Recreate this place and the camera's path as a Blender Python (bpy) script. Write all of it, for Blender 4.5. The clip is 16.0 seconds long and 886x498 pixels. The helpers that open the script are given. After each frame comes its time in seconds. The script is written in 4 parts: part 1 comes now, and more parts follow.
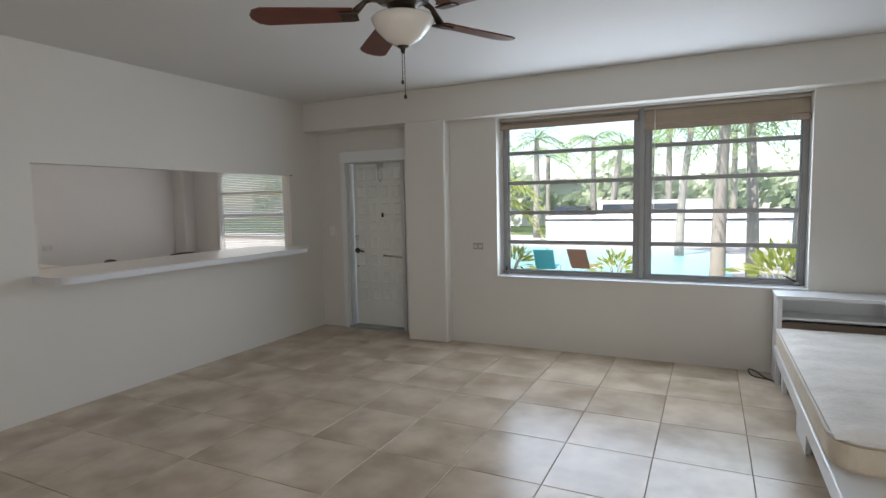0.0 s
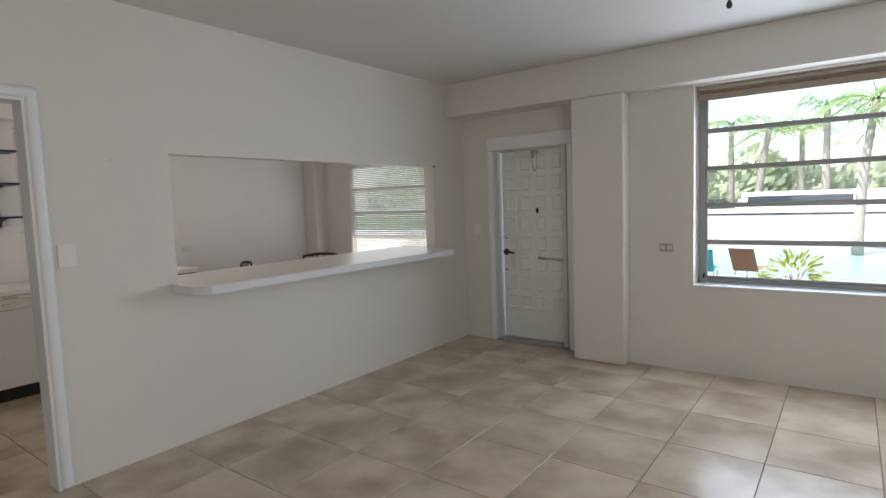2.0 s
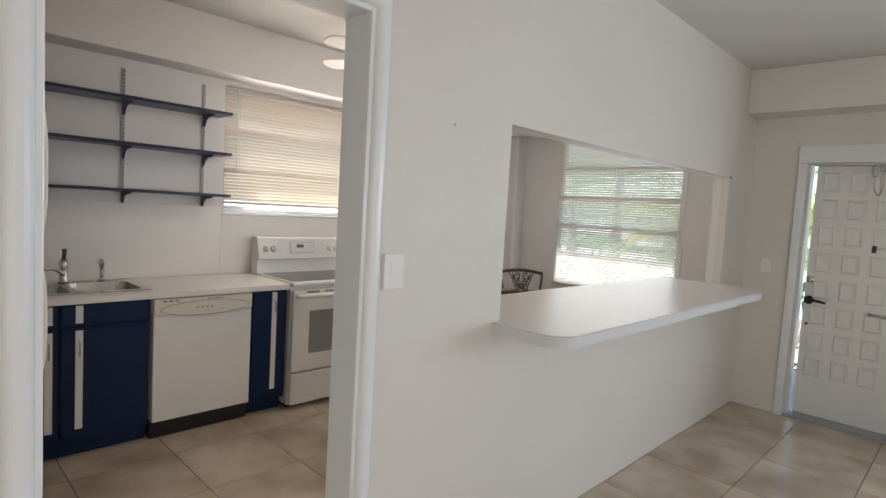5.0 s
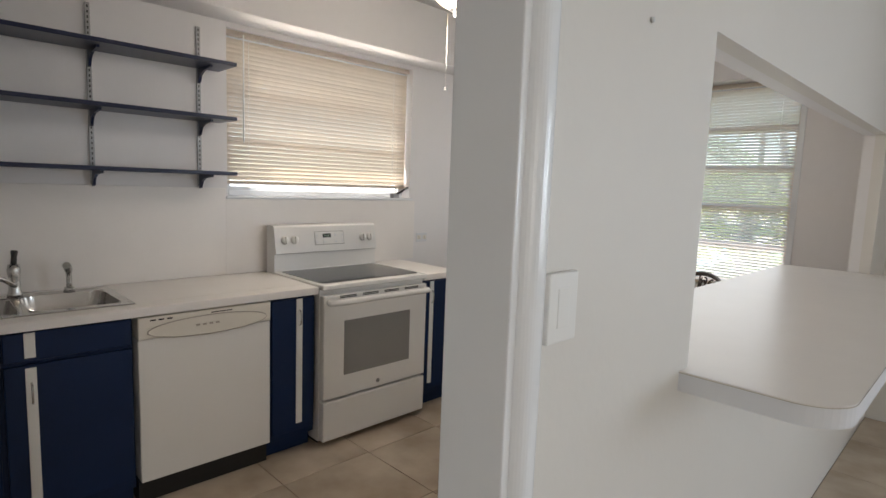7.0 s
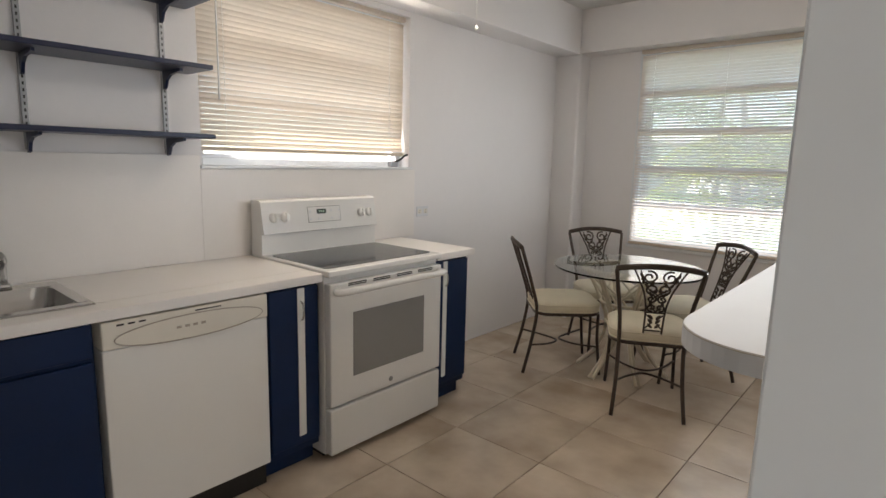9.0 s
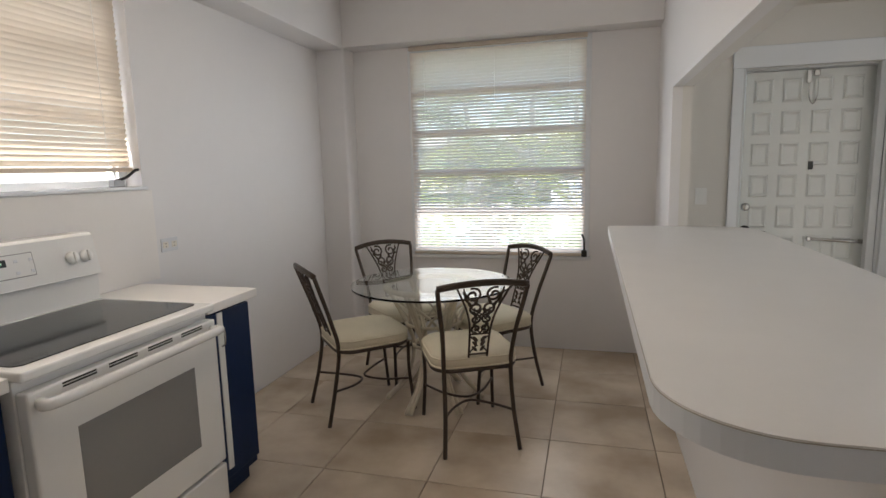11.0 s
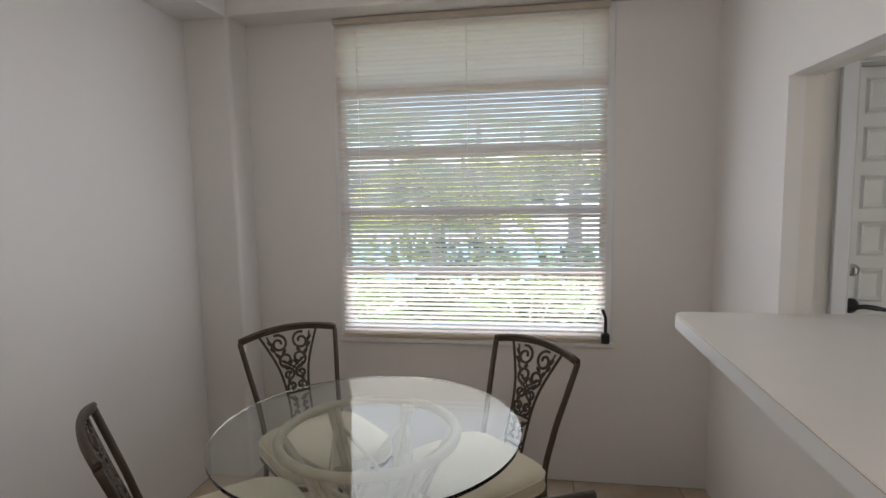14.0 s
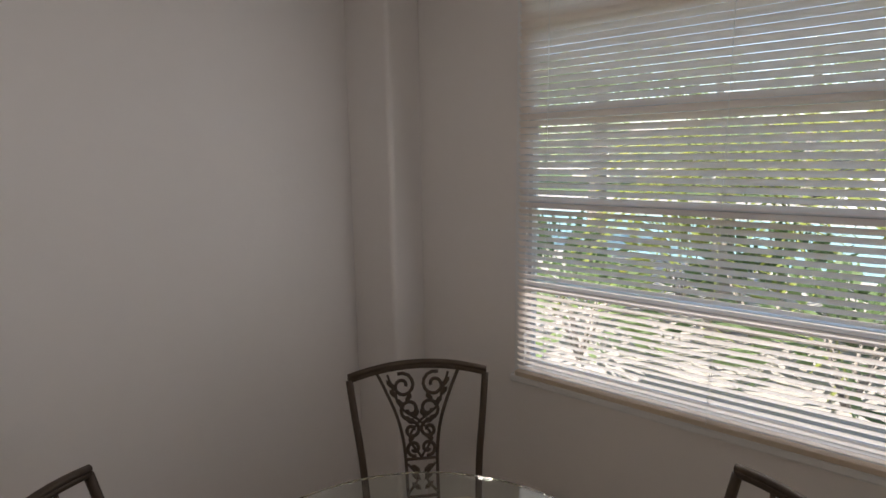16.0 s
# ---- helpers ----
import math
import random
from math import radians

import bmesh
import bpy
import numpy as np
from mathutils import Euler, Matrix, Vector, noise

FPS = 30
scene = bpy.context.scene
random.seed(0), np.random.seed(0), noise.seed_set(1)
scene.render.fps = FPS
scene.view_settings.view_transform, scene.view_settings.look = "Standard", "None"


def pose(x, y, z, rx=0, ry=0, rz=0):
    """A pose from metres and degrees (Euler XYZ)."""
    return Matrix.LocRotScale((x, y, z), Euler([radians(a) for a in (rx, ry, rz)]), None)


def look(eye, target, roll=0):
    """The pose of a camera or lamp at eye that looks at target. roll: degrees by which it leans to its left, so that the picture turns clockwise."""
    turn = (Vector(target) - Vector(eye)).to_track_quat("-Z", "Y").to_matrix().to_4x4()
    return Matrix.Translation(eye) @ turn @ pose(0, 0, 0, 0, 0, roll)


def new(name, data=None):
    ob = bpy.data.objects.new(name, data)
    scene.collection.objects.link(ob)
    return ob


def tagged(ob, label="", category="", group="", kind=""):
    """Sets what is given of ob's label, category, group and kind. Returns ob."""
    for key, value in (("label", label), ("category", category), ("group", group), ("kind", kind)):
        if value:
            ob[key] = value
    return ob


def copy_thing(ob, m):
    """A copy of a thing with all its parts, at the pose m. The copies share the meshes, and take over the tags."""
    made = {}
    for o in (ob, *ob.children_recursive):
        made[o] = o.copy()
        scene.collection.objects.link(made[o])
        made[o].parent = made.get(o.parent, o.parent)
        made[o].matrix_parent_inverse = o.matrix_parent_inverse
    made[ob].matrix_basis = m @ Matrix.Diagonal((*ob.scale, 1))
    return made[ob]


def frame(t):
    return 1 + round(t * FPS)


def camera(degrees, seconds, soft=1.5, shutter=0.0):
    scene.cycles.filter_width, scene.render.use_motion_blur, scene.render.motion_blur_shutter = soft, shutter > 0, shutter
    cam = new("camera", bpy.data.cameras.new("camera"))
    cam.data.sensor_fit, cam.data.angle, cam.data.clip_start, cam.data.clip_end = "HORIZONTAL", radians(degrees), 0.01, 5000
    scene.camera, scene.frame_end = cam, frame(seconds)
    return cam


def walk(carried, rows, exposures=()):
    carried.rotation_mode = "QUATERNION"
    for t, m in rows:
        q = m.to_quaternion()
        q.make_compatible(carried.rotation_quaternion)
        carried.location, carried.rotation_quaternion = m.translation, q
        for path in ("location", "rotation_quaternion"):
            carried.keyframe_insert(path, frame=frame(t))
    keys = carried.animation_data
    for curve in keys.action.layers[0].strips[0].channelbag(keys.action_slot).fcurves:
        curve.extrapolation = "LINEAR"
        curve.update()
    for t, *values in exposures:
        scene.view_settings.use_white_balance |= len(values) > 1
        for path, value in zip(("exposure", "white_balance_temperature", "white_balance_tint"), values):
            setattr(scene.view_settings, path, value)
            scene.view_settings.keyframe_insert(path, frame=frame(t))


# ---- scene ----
cam = camera(78.0, 16.0)
PATH = [
    (0, (0.11, -0.478, 1.527), (-0.764, 1.313, 1.358), -1.1),
    (0.5, (-0.052, -0.437, 1.517), (-0.937, 1.348, 1.343), -0.3),
    (1, (-0.284, -0.258, 1.483), (-1.259, 1.479, 1.305), -1.0),
    (1.5, (-0.572, -0.115, 1.471), (-1.632, 1.572, 1.301), -1.8),
    (2, (-0.84, 0.034, 1.509), (-2.035, 1.629, 1.339), -2.0),
    (2.5, (-1.246, 0.076, 1.5), (-2.516, 1.611, 1.332), -0.8),
    (3, (-1.697, 0.102, 1.515), (-3.053, 1.561, 1.344), -0.1),
    (3.5, (-2.083, 0.04, 1.523), (-3.498, 1.442, 1.341), 0.1),
    (4, (-2.404, 0.001, 1.494), (-3.805, 1.419, 1.331), 2.1),
    (4.5, (-2.737, 0.022, 1.502), (-4.124, 1.456, 1.353), 3.2),
    (4.7, (-2.782, -0.032, 1.51), (-4.179, 1.391, 1.363), 3.5),
    (6.8, (-3.736, 0.39, 1.492), (-5.142, 1.797, 1.279), 2.1),
    (7, (-3.776, 0.403, 1.485), (-5.192, 1.797, 1.255), 2.1),
    (7.5, (-3.94, 0.45, 1.487), (-5.355, 1.831, 1.186), 1.6),
    (8, (-4.114, 0.462, 1.489), (-5.497, 1.874, 1.182), 1.1),
    (8.2, (-4.156, 0.469, 1.478), (-5.528, 1.891, 1.17), 1.1),
    (10.3, (-4.697, 0.724, 1.391), (-5.597, 2.478, 1.054), -0.3),
    (10.5, (-4.754, 0.776, 1.399), (-5.542, 2.584, 1.063), -0.9),
    (11, (-4.862, 0.956, 1.425), (-5.381, 2.866, 1.137), -1.4),
    (11.5, (-4.93, 1.228, 1.455), (-5.304, 3.178, 1.212), -1.1),
    (12, (-5.04, 1.459, 1.461), (-5.283, 3.435, 1.271), -1.7),
    (12.5, (-5.11, 1.699, 1.508), (-5.333, 3.675, 1.293), -2.9),
    (13, (-5.199, 1.949, 1.494), (-5.369, 3.933, 1.315), -2.6),
    (13.5, (-5.217, 2.223, 1.502), (-5.425, 4.201, 1.301), -1.6),
    (14, (-5.273, 2.449, 1.501), (-5.585, 4.414, 1.294), -1.0),
    (14.5, (-5.252, 2.774, 1.564), (-5.751, 4.697, 1.329), -2.0),
    (15, (-5.236, 3.022, 1.57), (-5.932, 4.879, 1.313), -1.4),
    (15.5, (-5.198, 3.247, 1.588), (-6.145, 4.982, 1.282), -0.6),
    (16, (-5.213, 3.482, 1.575), (-6.458, 5.011, 1.238), -0.8),
]
EXPOSURES = [(0, 1.3, 6500, 10), (1.5, 1.4, 6550, 11), (2.5, 1.7, 6600, 11), (3.5, 2.1, 6650, 11), (7, 1.95, 6500, 10), (8, 2.2, 6500, 10), (10.5, 1.95, 6450, 10), (11, 2.0, 6400, 10), (12.5, 1.95, 6350, 10), (13.5, 1.88, 6400, 11), (15, 1.6, 6550, 12), (16, 1.27, 6850, 15)]
walk(cam, [(t, look(eye, target, roll)) for t, eye, target, roll in PATH], EXPOSURES)

# ---- light ----
world = bpy.data.worlds.new("sky")
scene.world = world
world.use_nodes = True
wn = world.node_tree
sky = wn.nodes.new("ShaderNodeTexSky")
sky.sky_type, sky.sun_disc = "NISHITA", False
sky.sun_elevation, sky.sun_rotation = radians(60), radians(203)
bg = wn.nodes["Background"]
bg.inputs[1].default_value = 0.15
wn.links.new(sky.outputs[0], bg.inputs[0])
sun_data = bpy.data.lights.new("sun", "SUN")
sun_data.energy, sun_data.angle, sun_data.color = 5.0, radians(0.5), (1.0, 0.94, 0.86)
sun = new("sun", sun_data)
SUN_FROM = Vector((math.sin(radians(203)) * math.cos(radians(60)), math.cos(radians(203)) * math.cos(radians(60)), math.sin(radians(60))))
sun.matrix_basis = look(SUN_FROM * 30, (0, 0, 0))


def window_light(name, at, target, w, h, power, colour):
    d = bpy.data.lights.new(name, "AREA")
    d.shape, d.size, d.size_y, d.energy, d.color = "RECTANGLE", w, h, power, colour
    o = new(name, d)
    o.matrix_basis = look(at, target)
    return o


# daylight that enters by the openings; daylight_south stands for an unseen glazed door behind the start
window_light("daylight_living", (-0.52, 5.03, 1.52), (-0.52, 0, 1.42), 2.6, 1.3, 21, (0.76, 0.865, 1.0))
window_light("daylight_dining", (-5.57, 5.13, 1.55), (-5.57, 0, 0.9), 1.3, 1.5, 2.6, (0.94, 0.97, 1.0))
window_light("daylight_kitchen", (-6.90, 2.46, 1.86), (0, 2.46, 1.5), 1.3, 0.9, 2.2, (1.0, 0.88, 0.74))
# added fill towards the kitchen and dining wall; the east wall has no opening
window_light("fill_south_east", (2.42, -0.9, 1.2), (-5.5, 2.6, 1.15), 2.6, 2.0, 24.0, (1.0, 0.975, 0.94))
window_light("daylight_south", (-1.6, -3.12, 1.2), (-3.2, 2, 1.2), 3.0, 2.0, 9.0, (1.0, 0.98, 0.95))
bulb_data = bpy.data.lights.new("fan_bulb", "POINT")
bulb_data.energy, bulb_data.shadow_soft_size, bulb_data.color = 2.5, 0.09, (1.0, 0.93, 0.85)
fan_bulb = new("fan_bulb", bulb_data)
fan_bulb.location = (-5.70, 2.32, 2.19)


# ---- materials ----
def material(name, colour, rough=0.5, metal=0.0, vary=0.06, scale=3.0, bump=0.0, bump_scale=60.0, spec=0.5, rnd=0.0, coat=0.0, island=0.0, patchy=0.03):
    """Principled paint with blotches at a large scale, grain at a small one and a fine relief."""
    m = bpy.data.materials.new(name)
    m.use_nodes = True
    n, l = m.node_tree.nodes, m.node_tree.links
    p = n["Principled BSDF"]
    p.inputs["Roughness"].default_value, p.inputs["Metallic"].default_value = rough, metal
    p.inputs["Specular IOR Level"].default_value, p.inputs["Coat Weight"].default_value = spec, coat
    co = n.new("ShaderNodeTexCoord")
    big, small = n.new("ShaderNodeTexNoise"), n.new("ShaderNodeTexNoise")
    big.inputs["Scale"].default_value, big.inputs["Detail"].default_value = scale, 4
    small.inputs["Scale"].default_value, small.inputs["Detail"].default_value = scale * 14, 3
    l.new(co.outputs["Object"], big.inputs["Vector"]), l.new(co.outputs["Object"], small.inputs["Vector"])
    add = n.new("ShaderNodeMath")
    add.operation = "MULTIPLY_ADD"
    add.inputs[1].default_value = 0.35
    l.new(small.outputs[0], add.inputs[0]), l.new(big.outputs[0], add.inputs[2])
    span = n.new("ShaderNodeMapRange")
    span.inputs[1].default_value, span.inputs[2].default_value = 0.35, 1.0
    span.inputs[3].default_value, span.inputs[4].default_value = 1 - vary, 1 + vary
    l.new(add.outputs[0], span.inputs[0])
    value = span.outputs[0]
    if rnd or island:
        src = n.new("ShaderNodeObjectInfo").outputs["Random"] if rnd else n.new("ShaderNodeNewGeometry").outputs["Random Per Island"]
        r = n.new("ShaderNodeMapRange")
        r.inputs[3].default_value, r.inputs[4].default_value = 1 - (rnd or island), 1 + (rnd or island)
        l.new(src, r.inputs[0])
        mul = n.new("ShaderNodeMath")
        mul.operation = "MULTIPLY"
        l.new(value, mul.inputs[0]), l.new(r.outputs[0], mul.inputs[1])
        value = mul.outputs[0]
    hsv = n.new("ShaderNodeHueSaturation")
    hsv.inputs["Color"].default_value = (*colour, 1)
    l.new(value, hsv.inputs["Value"]), l.new(hsv.outputs[0], p.inputs["Base Color"])
    rr = n.new("ShaderNodeMapRange")
    rr.inputs[3].default_value, rr.inputs[4].default_value = max(rough - patchy, 0.02), min(rough + patchy, 1)
    l.new(small.outputs[0], rr.inputs[0]), l.new(rr.outputs[0], p.inputs["Roughness"])
    if bump:
        g, b = n.new("ShaderNodeTexNoise"), n.new("ShaderNodeBump")
        g.inputs["Scale"].default_value, g.inputs["Detail"].default_value = bump_scale, 3
        l.new(co.outputs["Object"], g.inputs["Vector"])
        b.inputs["Strength"].default_value, b.inputs["Distance"].default_value = bump, 0.01
        l.new(g.outputs[0], b.inputs["Height"]), l.new(b.outputs[0], p.inputs["Normal"])
    return m


def tile_material():
    """Beige porcelain with cloudy blotches, a little apart from tile to tile."""
    m = bpy.data.materials.new("beige_porcelain")
    m.use_nodes = True
    n, l = m.node_tree.nodes, m.node_tree.links
    p = n["Principled BSDF"]
    co, info = n.new("ShaderNodeTexCoord"), n.new("ShaderNodeObjectInfo")
    shift = n.new("ShaderNodeVectorMath")
    shift.operation = "MULTIPLY_ADD"
    shift.inputs[1].default_value = (37, 91, 13)
    l.new(info.outputs["Random"], shift.inputs[0]), l.new(co.outputs["Object"], shift.inputs[2])
    cloud, grain = n.new("ShaderNodeTexNoise"), n.new("ShaderNodeTexNoise")
    cloud.inputs["Scale"].default_value, cloud.inputs["Detail"].default_value, cloud.inputs["Roughness"].default_value = 2.6, 4, 0.5
    grain.inputs["Scale"].default_value, grain.inputs["Detail"].default_value = 90, 3
    l.new(shift.outputs[0], cloud.inputs["Vector"]), l.new(shift.outputs[0], grain.inputs["Vector"])
    ramp = n.new("ShaderNodeValToRGB")
    e = ramp.color_ramp.elements
    e[0].position, e[0].color = 0.31, (0.40, 0.315, 0.23, 1)
    e[1].position, e[1].color = 0.69, (0.66, 0.555, 0.44, 1)
    l.new(cloud.outputs[0], ramp.inputs[0])
    hsv = n.new("ShaderNodeHueSaturation")
    r = n.new("ShaderNodeMapRange")
    r.inputs[3].default_value, r.inputs[4].default_value = 0.965, 1.035
    l.new(info.outputs["Random"], r.inputs[0]), l.new(r.outputs[0], hsv.inputs["Value"])
    l.new(ramp.outputs[0], hsv.inputs["Color"]), l.new(hsv.outputs[0], p.inputs["Base Color"])
    rr = n.new("ShaderNodeMapRange")
    rr.inputs[3].default_value, rr.inputs[4].default_value = 0.21, 0.29
    l.new(cloud.outputs[0], rr.inputs[0]), l.new(rr.outputs[0], p.inputs["Roughness"])
    speck = n.new("ShaderNodeMapRange")
    speck.inputs[3].default_value, speck.inputs[4].default_value = 0.96, 1.04
    l.new(grain.outputs[0], speck.inputs[0]), l.new(speck.outputs[0], hsv.inputs["Saturation"])
    return m


def glass_material(name, colour=(1, 1, 1), rough=0.0):
    m = bpy.data.materials.new(name)
    m.use_nodes = True
    p = m.node_tree.nodes["Principled BSDF"]
    p.inputs["Base Color"].default_value = (*colour, 1)
    p.inputs["Roughness"].default_value, p.inputs["Transmission Weight"].default_value, p.inputs["IOR"].default_value = rough, 1.0, 1.45
    return m


def thin_material(name, colour, through_colour, share):
    """A thin sheet that lets part of the light through: slats, leaves, shades."""
    m = bpy.data.materials.new(name)
    m.use_nodes = True
    n, l = m.node_tree.nodes, m.node_tree.links
    p = n["Principled BSDF"]
    p.inputs["Roughness"].default_value = 0.5
    info, hsv, r = n.new("ShaderNodeObjectInfo"), n.new("ShaderNodeHueSaturation"), n.new("ShaderNodeMapRange")
    r.inputs[3].default_value, r.inputs[4].default_value = 0.94, 1.06
    hsv.inputs["Color"].default_value = (*colour, 1)
    l.new(info.outputs["Random"], r.inputs[0]), l.new(r.outputs[0], hsv.inputs["Value"]), l.new(hsv.outputs[0], p.inputs["Base Color"])
    t, mix = n.new("ShaderNodeBsdfTranslucent"), n.new("ShaderNodeMixShader")
    t.inputs[0].default_value = (*through_colour, 1)
    mix.inputs[0].default_value = share
    l.new(p.outputs[0], mix.inputs[1]), l.new(t.outputs[0], mix.inputs[2]), l.new(mix.outputs[0], n["Material Output"].inputs[0])
    return m


def glow_material(name, colour, strength):
    m = bpy.data.materials.new(name)
    m.use_nodes = True
    p = m.node_tree.nodes["Principled BSDF"]
    p.inputs["Base Color"].default_value = (0.8, 0.78, 0.72, 1)
    p.inputs["Emission Color"].default_value, p.inputs["Emission Strength"].default_value = (*colour, 1), strength
    return m


LIVING = material("living_wall_paint", (0.70, 0.675, 0.63), 0.55, vary=0.025, scale=1.2, bump=0.05, bump_scale=45)
KITCHEN = material("kitchen_wall_paint", (0.76, 0.74, 0.735), 0.5, vary=0.025, scale=1.4, bump=0.05, bump_scale=45)
CEILING = material("ceiling_paint", (0.66, 0.65, 0.635), 0.7, vary=0.03, scale=0.9, bump=0.1, bump_scale=70)
TRIM = material("white_gloss_trim", (0.78, 0.795, 0.81), 0.24, vary=0.015, scale=1.0, patchy=0.0)
DOORPAINT = material("white_door_paint", (0.74, 0.75, 0.72), 0.4, vary=0.04, scale=5, bump=0.06, bump_scale=50)
LAMINATE = material("white_laminate", (0.80, 0.765, 0.73), 0.33, vary=0.025, scale=6, bump=0.03, bump_scale=150)
EDGE = material("grey_white_edge_band", (0.66, 0.67, 0.69), 0.4, vary=0.03)
TILE = tile_material()
GROUT = material("brown_grout", (0.19, 0.15, 0.115), 0.9, vary=0.15, scale=20, bump=0.2)
NAVY = material("navy_cabinet_paint", (0.0025, 0.016, 0.062), 0.45, spec=0.3, vary=0.12, scale=5, bump=0.06, bump_scale=40)
NAVYDARK = material("dark_navy_shelf_paint", (0.007, 0.013, 0.045), 0.33, vary=0.15, scale=6, bump=0.05)
APPLIANCE = material("white_appliance_enamel", (0.80, 0.79, 0.765), 0.24, vary=0.015, scale=3)
CREAM = material("cream_plastic", (0.72, 0.68, 0.60), 0.4, vary=0.03)
PLASTIC = material("white_plastic", (0.78, 0.775, 0.75), 0.4, vary=0.02)
STEEL = material("brushed_steel", (0.55, 0.54, 0.52), 0.23, 1.0, vary=0.06, scale=12)
CHROME = material("satin_chrome", (0.65, 0.64, 0.62), 0.2, 1.0, vary=0.04)
ALU = material("aluminium_frame", (0.36, 0.365, 0.37), 0.45, 0.4, vary=0.08, scale=8)
PALEALU = material("pale_painted_metal", (0.60, 0.61, 0.61), 0.4, 0.1, vary=0.05, scale=6)
BRONZE = material("bronze_painted_iron", (0.062, 0.043, 0.030), 0.45, 0.3, vary=0.2, scale=14, bump=0.06, bump_scale=90)
FABRIC = material("cream_seat_fabric", (0.68, 0.61, 0.47), 0.85, vary=0.06, scale=8, bump=0.25, bump_scale=350)
RATTAN = material("cream_rattan", (0.66, 0.585, 0.46), 0.45, vary=0.12, scale=14, bump=0.2, bump_scale=70)
MATTRESS = material("quilted_ivory_ticking", (0.80, 0.765, 0.72), 0.85, vary=0.16, scale=4.5, bump=0.5, bump_scale=26)
MATTRESSSIDE = material("mattress_side", (0.66, 0.58, 0.47), 0.85, vary=0.08, scale=7, bump=0.3, bump_scale=120)
BLACK = material("black_metal", (0.012, 0.012, 0.012), 0.4, vary=0.1)
BLACKGLASS = material("black_ceramic_glass", (0.012, 0.012, 0.013), 0.07, vary=0.05)
OVENGLASS = material("grey_oven_window", (0.26, 0.255, 0.25), 0.12, vary=0.04)
DARKGAP = material("dark_gap", (0.02, 0.018, 0.016), 0.8)
GREY = material("grey_print", (0.28, 0.27, 0.26), 0.6)
GREEN = glow_material("green_display_digits", (0.2, 1.0, 0.4), 0.12)
WOODBLADE = material("red_brown_fan_blade", (0.13, 0.035, 0.022), 0.35, vary=0.25, scale=10, bump=0.05)
FANMETAL = material("dark_bronze_fan_motor", (0.09, 0.07, 0.055), 0.34, 0.85, vary=0.12)
FANWHITE = material("white_fan_paint", (0.75, 0.73, 0.69), 0.4, vary=0.03)
BOWL = material("alabaster_glass_bowl", (0.80, 0.77, 0.72), 0.22, vary=0.05, scale=9)
BULB = glow_material("lit_glass_bowl", (1.0, 0.70, 0.38), 1.05)
GLASS = glass_material("window_glass")
TABLEGLASS = glass_material("green_edged_table_glass", (0.93, 0.985, 0.96))
SLAT = thin_material("ivory_blind_slat", (0.72, 0.66, 0.58), (0.66, 0.52, 0.37), 0.36)
SLATWHITE = thin_material("white_blind_slat", (0.84, 0.80, 0.77), (0.97, 0.88, 0.80), 0.7)
TAUPE = material("taupe_plastic", (0.42, 0.37, 0.31), 0.45, vary=0.04)
RAIL = material("taupe_blind_rail", (0.36, 0.28, 0.22), 0.45, vary=0.06)
CONCRETE = material("pale_pool_deck", (0.29, 0.28, 0.265), 0.9, vary=0.1, scale=1.2, bump=0.2)
GRASS = material("grass", (0.06, 0.10, 0.03), 0.9, vary=0.3, scale=2)
STUCCO = material("white_stucco", (0.62, 0.62, 0.60), 0.85, vary=0.06, scale=1.0, bump=0.2)
ROOFTILE = material("pale_roof", (0.45, 0.44, 0.43), 0.8, vary=0.1)
DARKWINDOW = material("dark_window", (0.03, 0.04, 0.05), 0.1, vary=0.1)
POOL = material("turquoise_pool_water", (0.17, 0.32, 0.34), 0.3, spec=0.2, vary=0.1, scale=1, bump=0.15, bump_scale=3)
TRUNK = material("grey_palm_trunk", (0.27, 0.25, 0.22), 0.9, vary=0.22, scale=6, bump=0.5, bump_scale=14)
FROND = thin_material("palm_frond", (0.15, 0.23, 0.11), (0.34, 0.46, 0.17), 0.5)
GARDENLEAF = thin_material("dark_garden_leaf", (0.05, 0.10, 0.04), (0.12, 0.20, 0.06), 0.4)
YELLOWLEAF = thin_material("yellow_green_leaf", (0.20, 0.25, 0.06), (0.46, 0.48, 0.10), 0.45)
# leaf green paled in the colour itself to imitate haze and glare
HAZELEAF = thin_material("hazed_far_foliage", (0.32, 0.38, 0.27), (0.48, 0.54, 0.34), 0.45)
BRONZESLING = material("brown_sling_fabric", (0.16, 0.085, 0.055), 0.8, vary=0.1)
BLUESLING = material("blue_sling_fabric", (0.02, 0.24, 0.30), 0.8, vary=0.1)
CARPAINT = material("dark_car_paint", (0.02, 0.022, 0.028), 0.2, vary=0.05, coat=0.6)
BOATWHITE = material("white_gelcoat", (0.66, 0.67, 0.68), 0.34, vary=0.03)


# ---- mesh helpers ----
def box(bm, x0, x1, y0, y1, z0, z1, bevel=0.0, seg=2):
    r = bmesh.ops.create_cube(bm, size=1, matrix=Matrix.LocRotScale(((x0 + x1) / 2, (y0 + y1) / 2, (z0 + z1) / 2), None, (abs(x1 - x0), abs(y1 - y0), abs(z1 - z0))))
    if bevel:
        edges = list({e for v in r["verts"] for e in v.link_edges})
        bmesh.ops.bevel(bm, geom=edges, offset=bevel, segments=seg, profile=0.5, affect="EDGES")
    return bm


